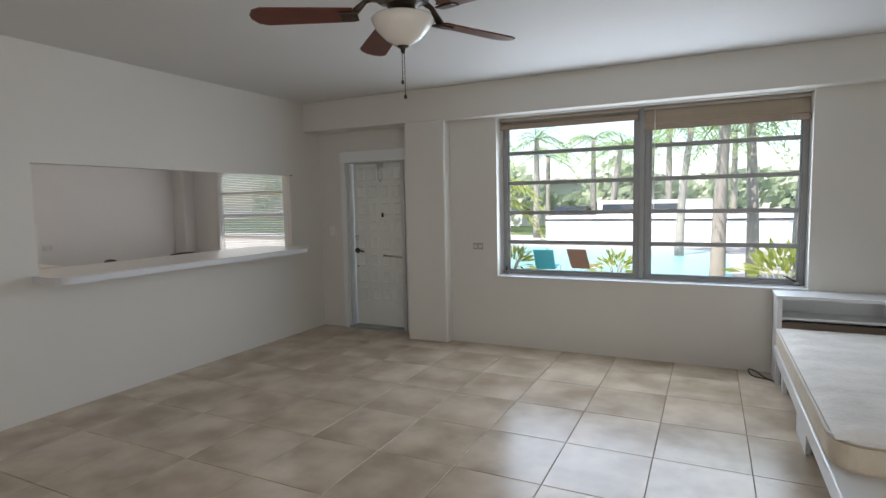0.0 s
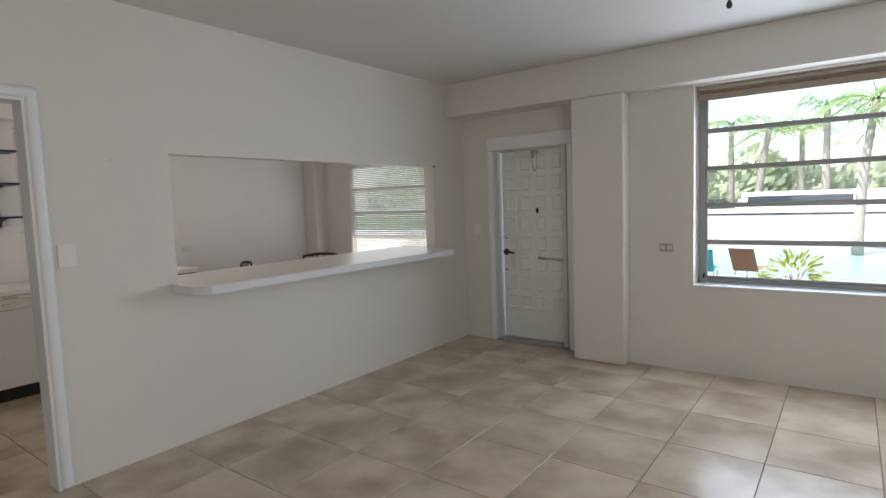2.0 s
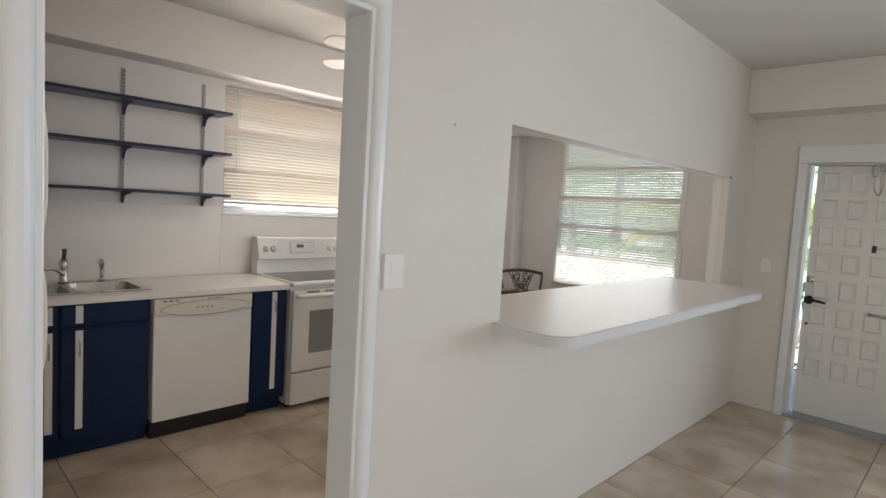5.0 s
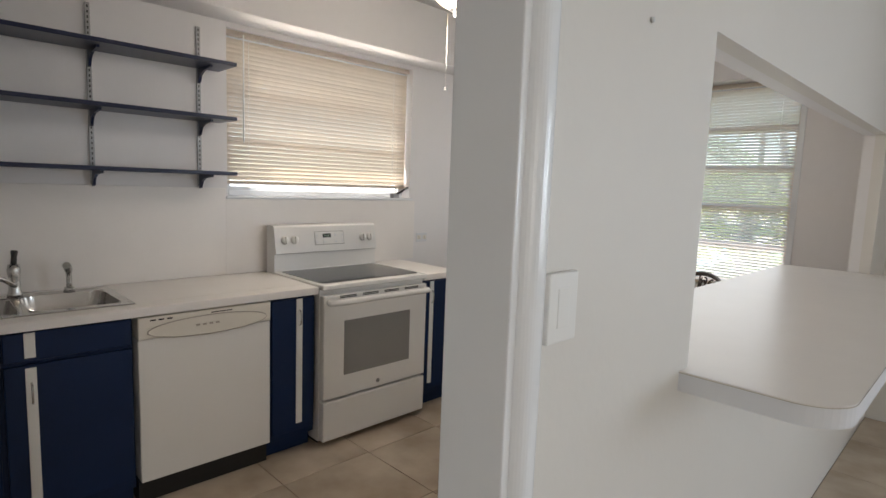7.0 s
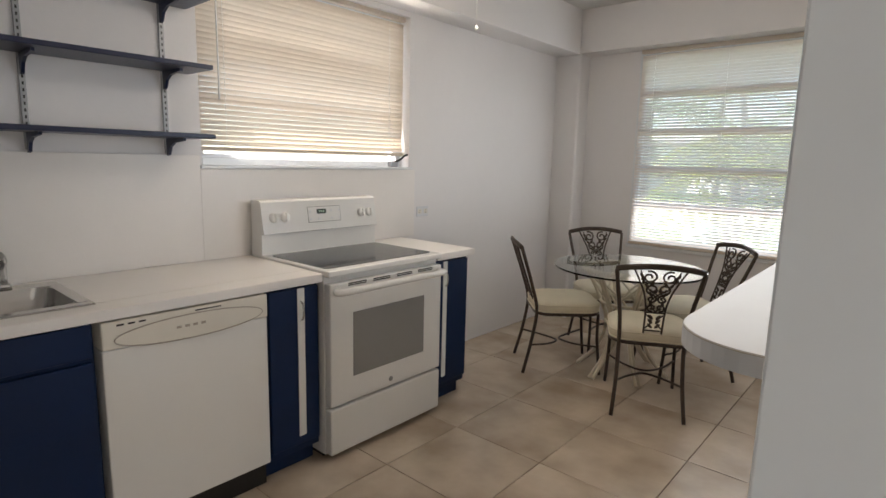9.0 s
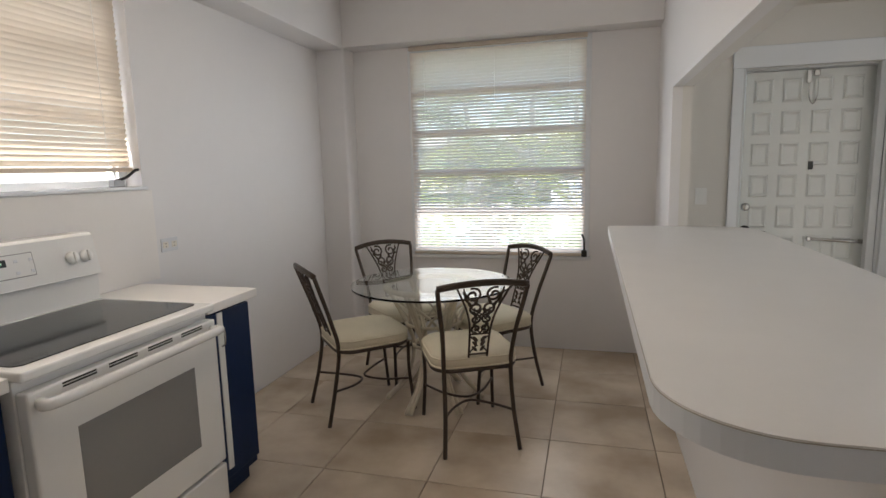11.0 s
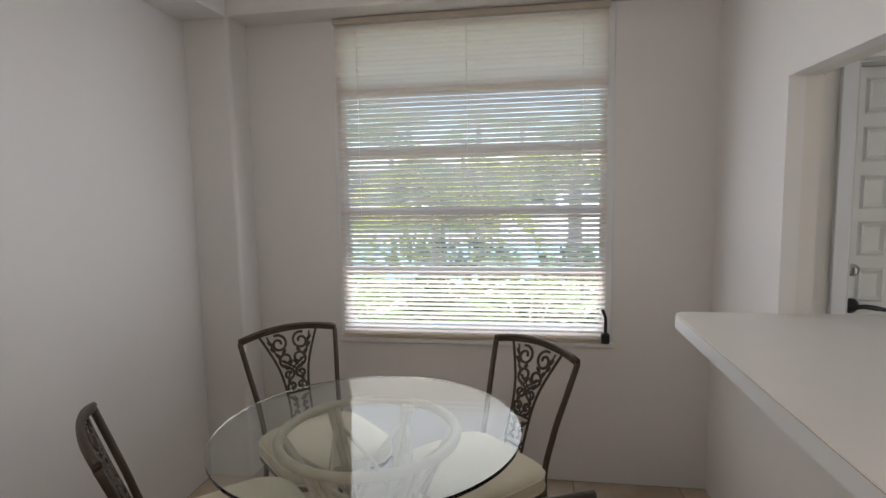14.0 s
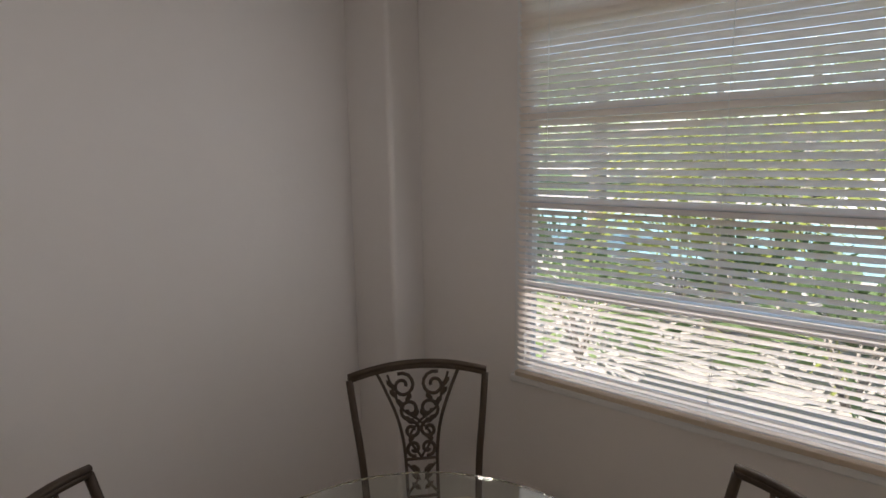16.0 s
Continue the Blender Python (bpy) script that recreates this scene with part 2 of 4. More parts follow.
def tube(bm, pts, r, n=6, closed=False):
    """A round bar along pts; r is one radius or one for each point."""
    pts = [Vector(p) for p in pts]
    k = len(pts)
    rr = r if isinstance(r, (list, tuple)) else [r] * k
    rings, side = [], None
    for i, p in enumerate(pts):
        a = pts[(i - 1) % k] if (closed or i) else p
        b = pts[(i + 1) % k] if (closed or i < k - 1) else p
        d = (b - a).normalized()
        if side is None:
            side = d.orthogonal().normalized()
        side = (side - d * side.dot(d)).normalized()
        up = d.cross(side)
        rings.append([bm.verts.new(p + rr[i] * (math.cos(2 * math.pi * j / n) * side + math.sin(2 * math.pi * j / n) * up)) for j in range(n)])
    for i in range(k if closed else k - 1):
        a, b = rings[i], rings[(i + 1) % k]
        for j in range(n):
            f = bm.faces.new((a[j], a[(j + 1) % n], b[(j + 1) % n], b[j]))
            f.smooth = True
    if not closed:
        bm.faces.new(rings[0][::-1]), bm.faces.new(rings[-1])
    return bm


def lathe(bm, profile, at=(0, 0, 0), n=28):
    """A turned body about z from (radius, height) pairs."""
    rings = [[bm.verts.new((at[0] + max(r, 0.0005) * math.cos(2 * math.pi * j / n), at[1] + max(r, 0.0005) * math.sin(2 * math.pi * j / n), at[2] + z)) for j in range(n)] for r, z in profile]
    for a, b in zip(rings, rings[1:]):
        for j in range(n):
            bm.faces.new((a[j], a[(j + 1) % n], b[(j + 1) % n], b[j])).smooth = True
    bm.faces.new(rings[0][::-1]), bm.faces.new(rings[-1])
    return bm


def prism(bm, outline, z0, z1, bevel=0.0):
    """An upright slab with the given outline in x and y."""
    low = [bm.verts.new((x, y, z0)) for x, y in outline]
    high = [bm.verts.new((x, y, z1)) for x, y in outline]
    k = len(outline)
    bm.faces.new(low[::-1]), bm.faces.new(high)
    for i in range(k):
        bm.faces.new((low[i], low[(i + 1) % k], high[(i + 1) % k], high[i]))
    bmesh.ops.recalc_face_normals(bm, faces=bm.faces)
    return bm


def rounded(x0, x1, y0, y1, radii, seg=8):
    """The outline of a rectangle with its own radius at each corner: x0y0, x1y0, x1y1, x0y1."""
    out = []
    for (cx, cy, sx, sy, a), r in zip(((x0, y0, 1, 1, 180), (x1, y0, -1, 1, 270), (x1, y1, -1, -1, 0), (x0, y1, 1, -1, 90)), radii):
        if r <= 0:
            out.append((cx, cy))
        else:
            out += [(cx + sx * r + r * math.cos(radians(a + 90 * i / seg)), cy + sy * r + r * math.sin(radians(a + 90 * i / seg))) for i in range(seg + 1)]
    return out


def spline(pts, k=6):
    """A smooth line through pts."""
    p = [Vector(q) for q in pts]
    p = [2 * p[0] - p[1]] + p + [2 * p[-1] - p[-2]]
    out = []
    for a, b, c, d in zip(p, p[1:], p[2:], p[3:]):
        for i in range(k):
            t = i / k
            out.append(0.5 * (2 * b + (c - a) * t + (2 * a - 5 * b + 4 * c - d) * t * t + (3 * b - a - 3 * c + d) * t ** 3))
    return out + [p[-2]]


def mesh_of(name, bm, mat):
    me = bpy.data.meshes.new(name)
    bm.normal_update()
    bm.to_mesh(me)
    bm.free()
    me.materials.append(mat)
    return me


def part(name, bm, mat, parent, label=""):
    ob = new(name, mesh_of(name, bm, mat))
    ob.parent = parent
    return tagged(ob, label)


def thing(name, at, label, category, group="", rz=0.0):
    ob = new(name)
    ob.matrix_basis = pose(*at, 0, 0, rz)
    return tagged(ob, label, category, group)


def solid(name, bm, mat, label, category, group="", kind=""):
    return tagged(new(name, mesh_of(name, bm, mat)), label, category, group, kind)


def B():
    return bmesh.new()


# ---- the shell ----
LX0, LX1, LY0, LY1 = -4.295, 2.5, -3.2, 4.935
KX0, KX1, KY0, KY1 = -6.97, -4.405, -0.62, 5.215
CEIL, OUT = 2.735, 5.27


def wall(name, bm, mat, label):
    return solid(name, bm, mat, label, "wall", kind="structure")


bm = B()  # partition between living room and kitchen, two skins with the doorway and the pass-through
DOOR0, DOOR1, DOORH = 0.20, 1.068, 2.125
OP0, OP1, OPB, OPT = 1.80, 4.51, 1.0, 1.872
mid = (LX0 + KX1) / 2
for x0, x1, name, mat in ((mid, LX0, "wall_partition_living", LIVING), (KX1, mid, "wall_partition_kitchen", KITCHEN)):
    bm = B()
    box(bm, x0, x1, LY0, DOOR0, 0, CEIL), box(bm, x0, x1, DOOR0, DOOR1, DOORH, CEIL), box(bm, x0, x1, DOOR1, OP0, 0, CEIL)
    box(bm, x0, x1, OP0, OP1, 0, OPB), box(bm, x0, x1, OP0, OP1, OPT, CEIL), box(bm, x0, x1, OP1, 5.27, 0, CEIL)
    wall(name, bm, mat, "smooth off-white painted partition wall with a pass-through opening")

bm = B()  # living room window wall
WX0, WX1, WZ0, WZ1 = -1.895, 0.862, 0.735, 2.385
box(bm, -2.5, WX0, LY1, OUT, 0, 2.40), box(bm, WX1, LX1, LY1, OUT, 0, 2.40)
box(bm, WX0, WX1, LY1, OUT, 0, WZ0), box(bm, WX0, WX1, LY1, OUT, WZ1, 2.40)
wall("wall_north_living", bm, LIVING, "beige-white painted wall round a wide window")
DX0, DX1, DH, DY = -3.905, -3.06, 2.03, 5.07
bm = B()
box(bm, LX0, DX0, DY, OUT, 0, 2.40), box(bm, DX1, -2.5, DY, OUT, 0, 2.40), box(bm, DX0, DX1, DY, OUT, DH, 2.40)
wall("wall_entrance", bm, LIVING, "beige-white painted wall round the entrance door")
wall("beam_living", box(B(), LX0, LX1, 4.785, OUT, 2.397, CEIL, 0.006, 2), LIVING, "white painted dropped beam under the ceiling")
wall("pillar_living", box(B(), -2.91, -2.425, 4.788, 5.10, 0, 2.40, 0.02, 3), LIVING, "white painted square pillar with rounded edges")
wall("wall_east_living", box(B(), LX1, LX1 + 0.15, LY0, OUT, 0, CEIL), LIVING, "plain off-white painted wall")
wall("wall_south_living", box(B(), LX0, LX1, LY0 - 0.15, LY0, 0, CEIL), LIVING, "plain off-white painted wall")

bm = B()  # dining window wall
VX0, VX1, VZ0, VZ1 = -6.27, -4.87, 0.745, 2.372
box(bm, KX0, VX0, KY1, OUT, 0, 2.42), box(bm, VX1, KX1, KY1, OUT, 0, 2.42), box(bm, VX0, VX1, KY1, OUT, 0, VZ0), box(bm, VX0, VX1, KY1, OUT, VZ1, 2.42)
wall("wall_north_dining", bm, KITCHEN, "white painted wall round a tall window")
wall("beam_dining", box(B(), KX0, KX1, 5.025, OUT, 2.375, CEIL, 0.006, 2), KITCHEN, "white painted dropped beam over the window")
wall("column_dining", box(B(), KX0 - 0.06, -6.735, 5.035, KY1 + 0.04, -0.03, 2.42, 0.02, 3), KITCHEN, "white painted corner column with rounded edge")
bm = B()  # kitchen side wall with its window
SY0, SY1, SZ0, SZ1 = 1.755, 3.165, 1.375, 2.335
XO = KX0 - 0.17
box(bm, XO, KX0, KY0, SY0, 0, CEIL), box(bm, XO, KX0, SY1, OUT, 0, CEIL), box(bm, XO, KX0, SY0, SY1, 0, SZ0), box(bm, XO, KX0, SY0, SY1, SZ1, CEIL)
wall("wall_west_kitchen", bm, KITCHEN, "white painted kitchen wall with a window over the stove")
wall("soffit_kitchen", box(B(), KX0, -6.735, KY0, 5.025, 2.365, CEIL, 0.006, 2), KITCHEN, "white painted soffit over the shelves")
wall("wall_south_kitchen", box(B(), XO, KX1, KY0 - 0.15, KY0, 0, CEIL), KITCHEN, "plain white painted wall")
bm = B()
box(bm, LX0, LX1 + 0.15, LY0 - 0.15, OUT, CEIL, CEIL + 0.15)
solid("ceiling", bm, CEILING, "white painted plaster ceiling", "ceiling", kind="structure")
solid("ceiling_kitchen", box(B(), XO, LX0, KY0 - 0.15, OUT, CEIL, CEIL + 0.15), CEILING, "white painted plaster ceiling", "ceiling", kind="structure")
floor_living = solid("floor_living", box(B(), LX0, LX1, LY0, 5.27, -0.2, -0.006), GROUT, "large beige porcelain tiles with dark grout joints", "floor", kind="structure")
floor_kitchen = solid("floor_kitchen", box(B(), XO, LX0, KY0, 5.27, -0.2, -0.006), GROUT, "large beige porcelain tiles with dark grout joints", "floor", kind="structure")
solid("roof_eave", box(B(), XO - 0.1, LX1 + 0.9, OUT, 6.35, 2.53, 2.66), STUCCO, "white stucco roof overhang above the windows", "eave", kind="structure")


# ---- doorway trim ----
bm = B()
tw = 0.06
for y0, y1 in ((DOOR1 - 0.004, DOOR1 + tw), (DOOR0 - tw, DOOR0 + 0.004)):
    box(bm, LX0 - 0.03, LX0 + 0.033, y0, y1, 0, DOORH + tw - 0.001, 0.029, 8)
box(bm, LX0 - 0.03, LX0 + 0.034, DOOR0 - tw, DOOR1 + tw, DOORH - 0.004, DOORH + tw, 0.029, 8)
solid("trim_kitchen_doorway", bm, TRIM, "glossy white rounded door casing round the kitchen doorway", "trim", kind="structure")
bm = B()
box(bm, KX1 - 0.02, LX0 + 0.012, DOOR1 - 0.018, DOOR1 + 0.002, 0, DOORH, 0.003), box(bm, KX1 - 0.02, LX0 + 0.012, DOOR0 - 0.002, DOOR0 + 0.018, 0, DOORH, 0.003)
box(bm, KX1 - 0.02, LX0 + 0.012, DOOR0 + 0.018, DOOR1 - 0.018, DOORH - 0.018, DOORH + 0.002, 0.003)
solid("jamb_kitchen_doorway", bm, TRIM, "glossy white painted door jamb", "trim", kind="structure")


# ---- windows ----
def awning_window(name, x0, x1, y, z0, z1, panes, label, axis="x", mat=None):
    """A metal awning window: a frame, sashes hinged one over another, panes and an operator crank."""
    w = tagged(new(name), label, "window", kind="structure")

    def b(bm, a0, a1, d0, d1, z0, z1, bev=0.004):
        return box(bm, a0, a1, y + d0, y + d1, z0, z1, bev) if axis == "x" else box(bm, y - d1, y - d0, a0, a1, z0, z1, bev)
    bm = B()
    b(bm, x0, x0 + 0.045, -0.03, 0.05, z0, z1), b(bm, x1 - 0.045, x1, -0.03, 0.05, z0, z1)
    b(bm, x0 + 0.045, x1 - 0.045, -0.03, 0.05, z0, z0 + 0.04), b(bm, x0 + 0.045, x1 - 0.045, -0.03, 0.05, z1 - 0.04, z1)
    part("window_frame", bm, mat or ALU, w)
    h = (z1 - z0 - 0.08) / panes
    for i in range(panes):
        a, c = z0 + 0.04 + i * h, z0 + 0.04 + (i + 1) * h
        bm = B()
        b(bm, x0 + 0.045, x1 - 0.045, -0.012, 0.03, a, a + 0.02, 0.003)
        b(bm, x0 + 0.045, x1 - 0.045, -0.012, 0.03, c - 0.02, c - 0.001, 0.003)
        b(bm, x0 + 0.045, x0 + 0.06, -0.012, 0.03, a + 0.02, c - 0.02, 0), b(bm, x1 - 0.06, x1 - 0.045, -0.012, 0.03, a + 0.02, c - 0.02, 0)
        sash = part("sash", bm, mat or ALU, w)
        pane = part("pane", b(B(), x0 + 0.06, x1 - 0.06, 0.008, 0.012, a + 0.02, c - 0.02, 0), GLASS, sash)
        pane.visible_shadow = False
    return w


awning_window("window_1", WX0, -0.505, 5.17, WZ0, WZ1, 5, "wide grey metal awning window with five horizontal panes")
awning_window("window_2", -0.455, WX1, 5.17, WZ0, WZ1, 5, "wide grey metal awning window with five horizontal panes")
solid("window_mullion", box(B(), -0.505, -0.455, 5.10, 5.24, WZ0, WZ1, 0.006), ALU, "broad grey metal mullion between two windows", "mullion", kind="structure")
solid("window_sill_living", box(B(), WX0 - 0.0, WX1, 4.915, 5.14, WZ0 - 0.002, WZ0 + 0.014, 0.005), TRIM, "thin white painted window sill", "sill", kind="structure")
awning_window("window_3", VX0, VX1, 5.235, VZ0, VZ1, 5, "tall white metal awning window with five horizontal panes", mat=TRIM)
solid("window_sill_dining", box(B(), VX0 - 0.01, VX1 + 0.012, 5.185, 5.23, VZ0 - 0.03, VZ0, 0.008), TRIM, "white painted window sill", "sill", kind="structure")
awning_window("window_4", SY0, SY1, KX0 - 0.12, SZ0, SZ1, 3, "white metal awning window over the stove", axis="y", mat=TRIM)
solid("window_sill_kitchen", box(B(), KX0 - 0.11, KX0 + 0.015, SY0 - 0.01, SY1 + 0.02, SZ0 - 0.012, SZ0 + 0.004, 0.004), TRIM, "thin white window sill", "sill", kind="structure")


def crank(at, s, axis="x"):
    c = thing("window_crank", at, "dark metal window operator with a folding crank handle", "crank")
    part("gear_box", box(B(), -0.03, 0.03, -0.02, 0.02, 0, 0.035, 0.006), ALU, c)
    part("handle", tube(B(), spline([(0, 0, 0.03), (s * 0.03, -0.03, 0.045), (s * 0.075, -0.035, 0.075), (s * 0.10, -0.035, 0.08)], 4), 0.007), BLACK, c)
    if axis == "y":
        c.matrix_basis = pose(*at, 0, 0, 90)
    return c


crank((WX1 - 0.06, 5.115, WZ0 + 0.014), -1)
crank((WX0 + 0.04, 5.115, WZ0 + 0.014), 0.2)
crank((KX0 - 0.03, SY1 - 0.12, SZ0 + 0.004), 1, "y")
bm = B()
tube(bm, [(VX1 - 0.035, 5.17, VZ0), (VX1 - 0.035, 5.165, VZ0 + 0.13), (VX1 - 0.05, 5.165, VZ0 + 0.17)], 0.008)
box(bm, VX1 - 0.055, VX1 - 0.015, 5.155, 5.19, VZ0, VZ0 + 0.05, 0.006)
solid("window_lever", bm, BLACK, "small black window lever at the window corner", "lever")


def slat_mesh(length, width, mat):
    bm = B()
    n = 4
    rows = []
    for k in range(n + 1):
        u = k / n - 0.5
        rows.append([(s * length / 2, u * width, 0.0022 * (1 - 4 * u * u)) for s in (-1, 1)])
    up = [[bm.verts.new(p) for p in r] for r in rows]
    for a, b in zip(up, up[1:]):
        bm.faces.new((a[0], a[1], b[1], b[0])).smooth = True
    return mesh_of("slat", bm, mat)


def blind(x0, x1, y, ztop, zbot, tilt, mat, label, stack=0, axis="x", thick=0.02, rail=RAIL, cords=(0.1, 0.9), pitch=0.0255, wand=0.0):
    """A venetian blind: headrail, slats on ladder cords (or bunched up into a stack), bottom rail, wand."""
    w = x1 - x0
    o = thing("venetian_blind", ((x0 + x1) / 2, y, ztop) if axis == "x" else (y, (x0 + x1) / 2, ztop), label, "blind", rz=0 if axis == "x" else 90)
    part("headrail", box(B(), -w / 2, w / 2, -0.02, 0.02, -0.028, 0, 0.003), SLAT, o)
    me = slat_mesh(w - 0.01, 0.026, mat)
    drop = ztop - zbot
    n = stack or int((drop - 0.06) / pitch)
    step = 0.0042 if stack else pitch
    for i in range(n):
        s = new("slat", me)
        s.parent = o
        s.matrix_basis = pose(0, 0, -drop + 0.022 + (i + (0 if stack else 0.6)) * step, 0 if stack else tilt * (1.0 + (0.12 if i > n * 0.8 else 0.0)) + 1.2 * math.sin(i * 2.1), 0, 0.05 * math.sin(i * 1.7))
    part("bottom_rail", box(B(), -w / 2, w / 2, -0.014, 0.014, -drop, -drop + thick, 0.004), rail, o)
    for c in cords:
        for dy in (-0.0145, 0.0145):
            part("ladder_cord", tube(B(), [(-w / 2 + c * w, dy, -0.02), (-w / 2 + c * w, dy, -drop + 0.012)], 0.0009, 4), PLASTIC, o)
    if wand:
        part("wand", tube(B(), [(-w / 2 + wand, -0.03, -0.02), (-w / 2 + wand, -0.032, -drop * 0.72)], 0.004), PLASTIC, o)
    return o


blind(WX0 + 0.01, -0.51, 5.06, 2.38, 2.27, 0, SLAT, "raised beige venetian blind bunched under its headrail", 14, thick=0.05)
o = blind(-0.46, WX1 - 0.005, 5.06, 2.38, 2.165, -30, SLAT, "half-raised beige venetian blind with a thick bottom stack", 0, wand=0.0, thick=0.055, pitch=0.014)
part("tilt_wand", tube(B(), [(-0.56, -0.03, -0.03), (-0.565, -0.03, -0.95)], 0.0035), PLASTIC, o)
blind(VX0 + 0.022, VX1 - 0.03, 5.185, 2.37, VZ0 + 0.005, -47, SLATWHITE, "white venetian blind lowered with half-open slats", rail=SLAT, cords=(0.09, 0.5, 0.91), pitch=0.0235)
blind(SY0 + 0.01, SY1 - 0.01, KX0 - 0.05, SZ1, SZ0 + 0.075, -64, SLAT, "ivory venetian blind lowered with closed slats", axis="y", rail=SLAT, wand=0.1)


# ---- entrance door ----
bm = B()
cw = 0.062
box(bm, DX0 - cw, DX0, DY - 0.022, DY + 0.004, 0, DH, 0.004), box(bm, DX1, DX1 + cw, DY - 0.022, DY + 0.004, 0, DH, 0.004)
box(bm, DX0 - cw - 0.004, DX1 + cw + 0.004, DY - 0.025, DY + 0.004, DH, DH + 0.135, 0.004)
solid("trim_entrance", bm, TRIM, "white painted casing round the entrance door", "trim", kind="structure")
bm = B()
box(bm, DX0, DX0 + 0.02, DY + 0.004, DY + 0.15, 0, DH, 0.002), box(bm, DX1 - 0.02, DX1, DY, DY + 0.15, 0, DH, 0.002)
box(bm, DX1 - 0.07, DX1 - 0.025, DY - 0.005, DY + 0.05, 0, DH, 0.004), box(bm, DX0 + 0.02, DX1 - 0.02, DY + 0.02, DY + 0.15, DH - 0.012, DH, 0.002)
solid("jamb_entrance", bm, PALEALU, "grey-white metal door jamb with a screen track", "trim", kind="structure")
solid("threshold", box(B(), DX0, DX1, DY - 0.02, OUT, -0.004, 0.022, 0.005), ALU, "worn metal door threshold", "threshold", kind="structure")
door = tagged(new("door_1"), "white painted entrance door with rows of square raised panels", "door", kind="structure")
FY = DY + 0.10
px0, px1 = DX0 + 0.046, DX1 - 0.021
part("door_leaf", box(B(), px0, px1, FY, FY + 0.045, 0.03, DH - 0.015, 0.003), DOORPAINT, door)
for r in range(8):
    for c in range(4):
        x, z = -3.812 + c * 0.174, 1.812 - r * 0.210
        bm = B()
        w, h, t, d = 0.118, 0.155, 0.016, 0.010
        outer = [(x, FY, z), (x + w, FY, z), (x + w, FY, z + h), (x, FY, z + h)]
        ridge = [(x + t * 0.7, FY - d, z + t * 0.7), (x + w - t * 0.7, FY - d, z + t * 0.7), (x + w - t * 0.7, FY - d, z + h - t * 0.7), (x + t * 0.7, FY - d, z + h - t * 0.7)]
        inner = [(x + 1.7 * t, FY - 0.001, z + 1.7 * t), (x + w - 1.7 * t, FY - 0.001, z + 1.7 * t), (x + w - 1.7 * t, FY - 0.001, z + h - 1.7 * t), (x + 1.7 * t, FY - 0.001, z + h - 1.7 * t)]
        vs = [[bm.verts.new(p) for p in q] for q in (outer, ridge, inner)]
        for a, b in zip(vs, vs[1:]):
            for i in range(4):
                bm.faces.new((a[i], a[(i + 1) % 4], b[(i + 1) % 4], b[i]))
        bm.faces.new(vs[2])
        part("panel", bm, DOORPAINT, door)
bm = B()
lathe(bm, [(0.0, 0.0), (0.033, 0.0), (0.035, 0.008), (0.02, 0.014), (0.012, 0.05), (0.0, 0.052)], n=20)
bmesh.ops.transform(bm, matrix=pose(-3.826, FY, 0.953, 90, 0, 0), verts=bm.verts)
tube(bm, spline([(-3.826, FY - 0.045, 0.953), (-3.786, FY - 0.05, 0.957), (-3.726, FY - 0.048, 0.948), (-3.706, FY - 0.046, 0.944)], 4), [0.011] * 8 + [0.009] * 5, 8)
part("door_handle", bm, BLACK, door, "black lever handle")
bm = B()
lathe(bm, [(0.0, 0.0), (0.028, 0.0), (0.027, 0.012), (0.010, 0.016), (0.0, 0.016)], n=20)
bmesh.ops.transform(bm, matrix=pose(-3.826, FY, 1.117, 90, 0, 0), verts=bm.verts)
box(bm, -3.832, -3.820, FY - 0.035, FY - 0.012, 1.10, 1.134, 0.003)
part("deadbolt", bm, CHROME, door, "satin metal deadbolt turn")
bm = B()
lathe(bm, [(0.0, 0.0), (0.010, 0.0), (0.010, 0.006), (0.0, 0.007)], n=14)
bmesh.ops.transform(bm, matrix=pose(-3.826, FY, 0.76, 90, 0, 0), verts=bm.verts)
part("lock_cylinder", bm, BLACK, door)
part("peephole", box(B(), -3.462, -3.434, FY - 0.014, FY, 1.365, 1.42, 0.004), BLACK, door, "small black peephole cover")
bm = B()
tube(bm, [(-3.43, FY - 0.02, 0.90), (-3.18, FY - 0.03, 0.885), (-3.12, FY - 0.03, 0.885)], 0.011, 8)
box(bm, -3.445, -3.42, FY - 0.03, FY, 0.885, 0.915, 0.004), box(bm, -3.14, -3.11, FY - 0.04, FY, 0.87, 0.90, 0.004)
part("door_closer_bar", bm, STEEL, door, "grey metal bar across the door")
bm = B()
box(bm, -3.505, -3.475, FY - 0.02, FY, 1.93, 2.01, 0.004), box(bm, -3.465, -3.43, FY - 0.018, FY, 1.97, 2.01, 0.004)
loop = spline([(-3.49, FY - 0.015, 1.94), (-3.487, FY - 0.015, 1.84), (-3.462, FY - 0.015, 1.795), (-3.44, FY - 0.015, 1.85), (-3.44, FY - 0.015, 1.98)], 8)
for i, p in enumerate(loop):
    bmesh.ops.create_icosphere(bm, subdivisions=1, radius=0.0055, matrix=Matrix.Translation(p))
part("door_chain", bm, STEEL, door, "hanging metal safety chain")


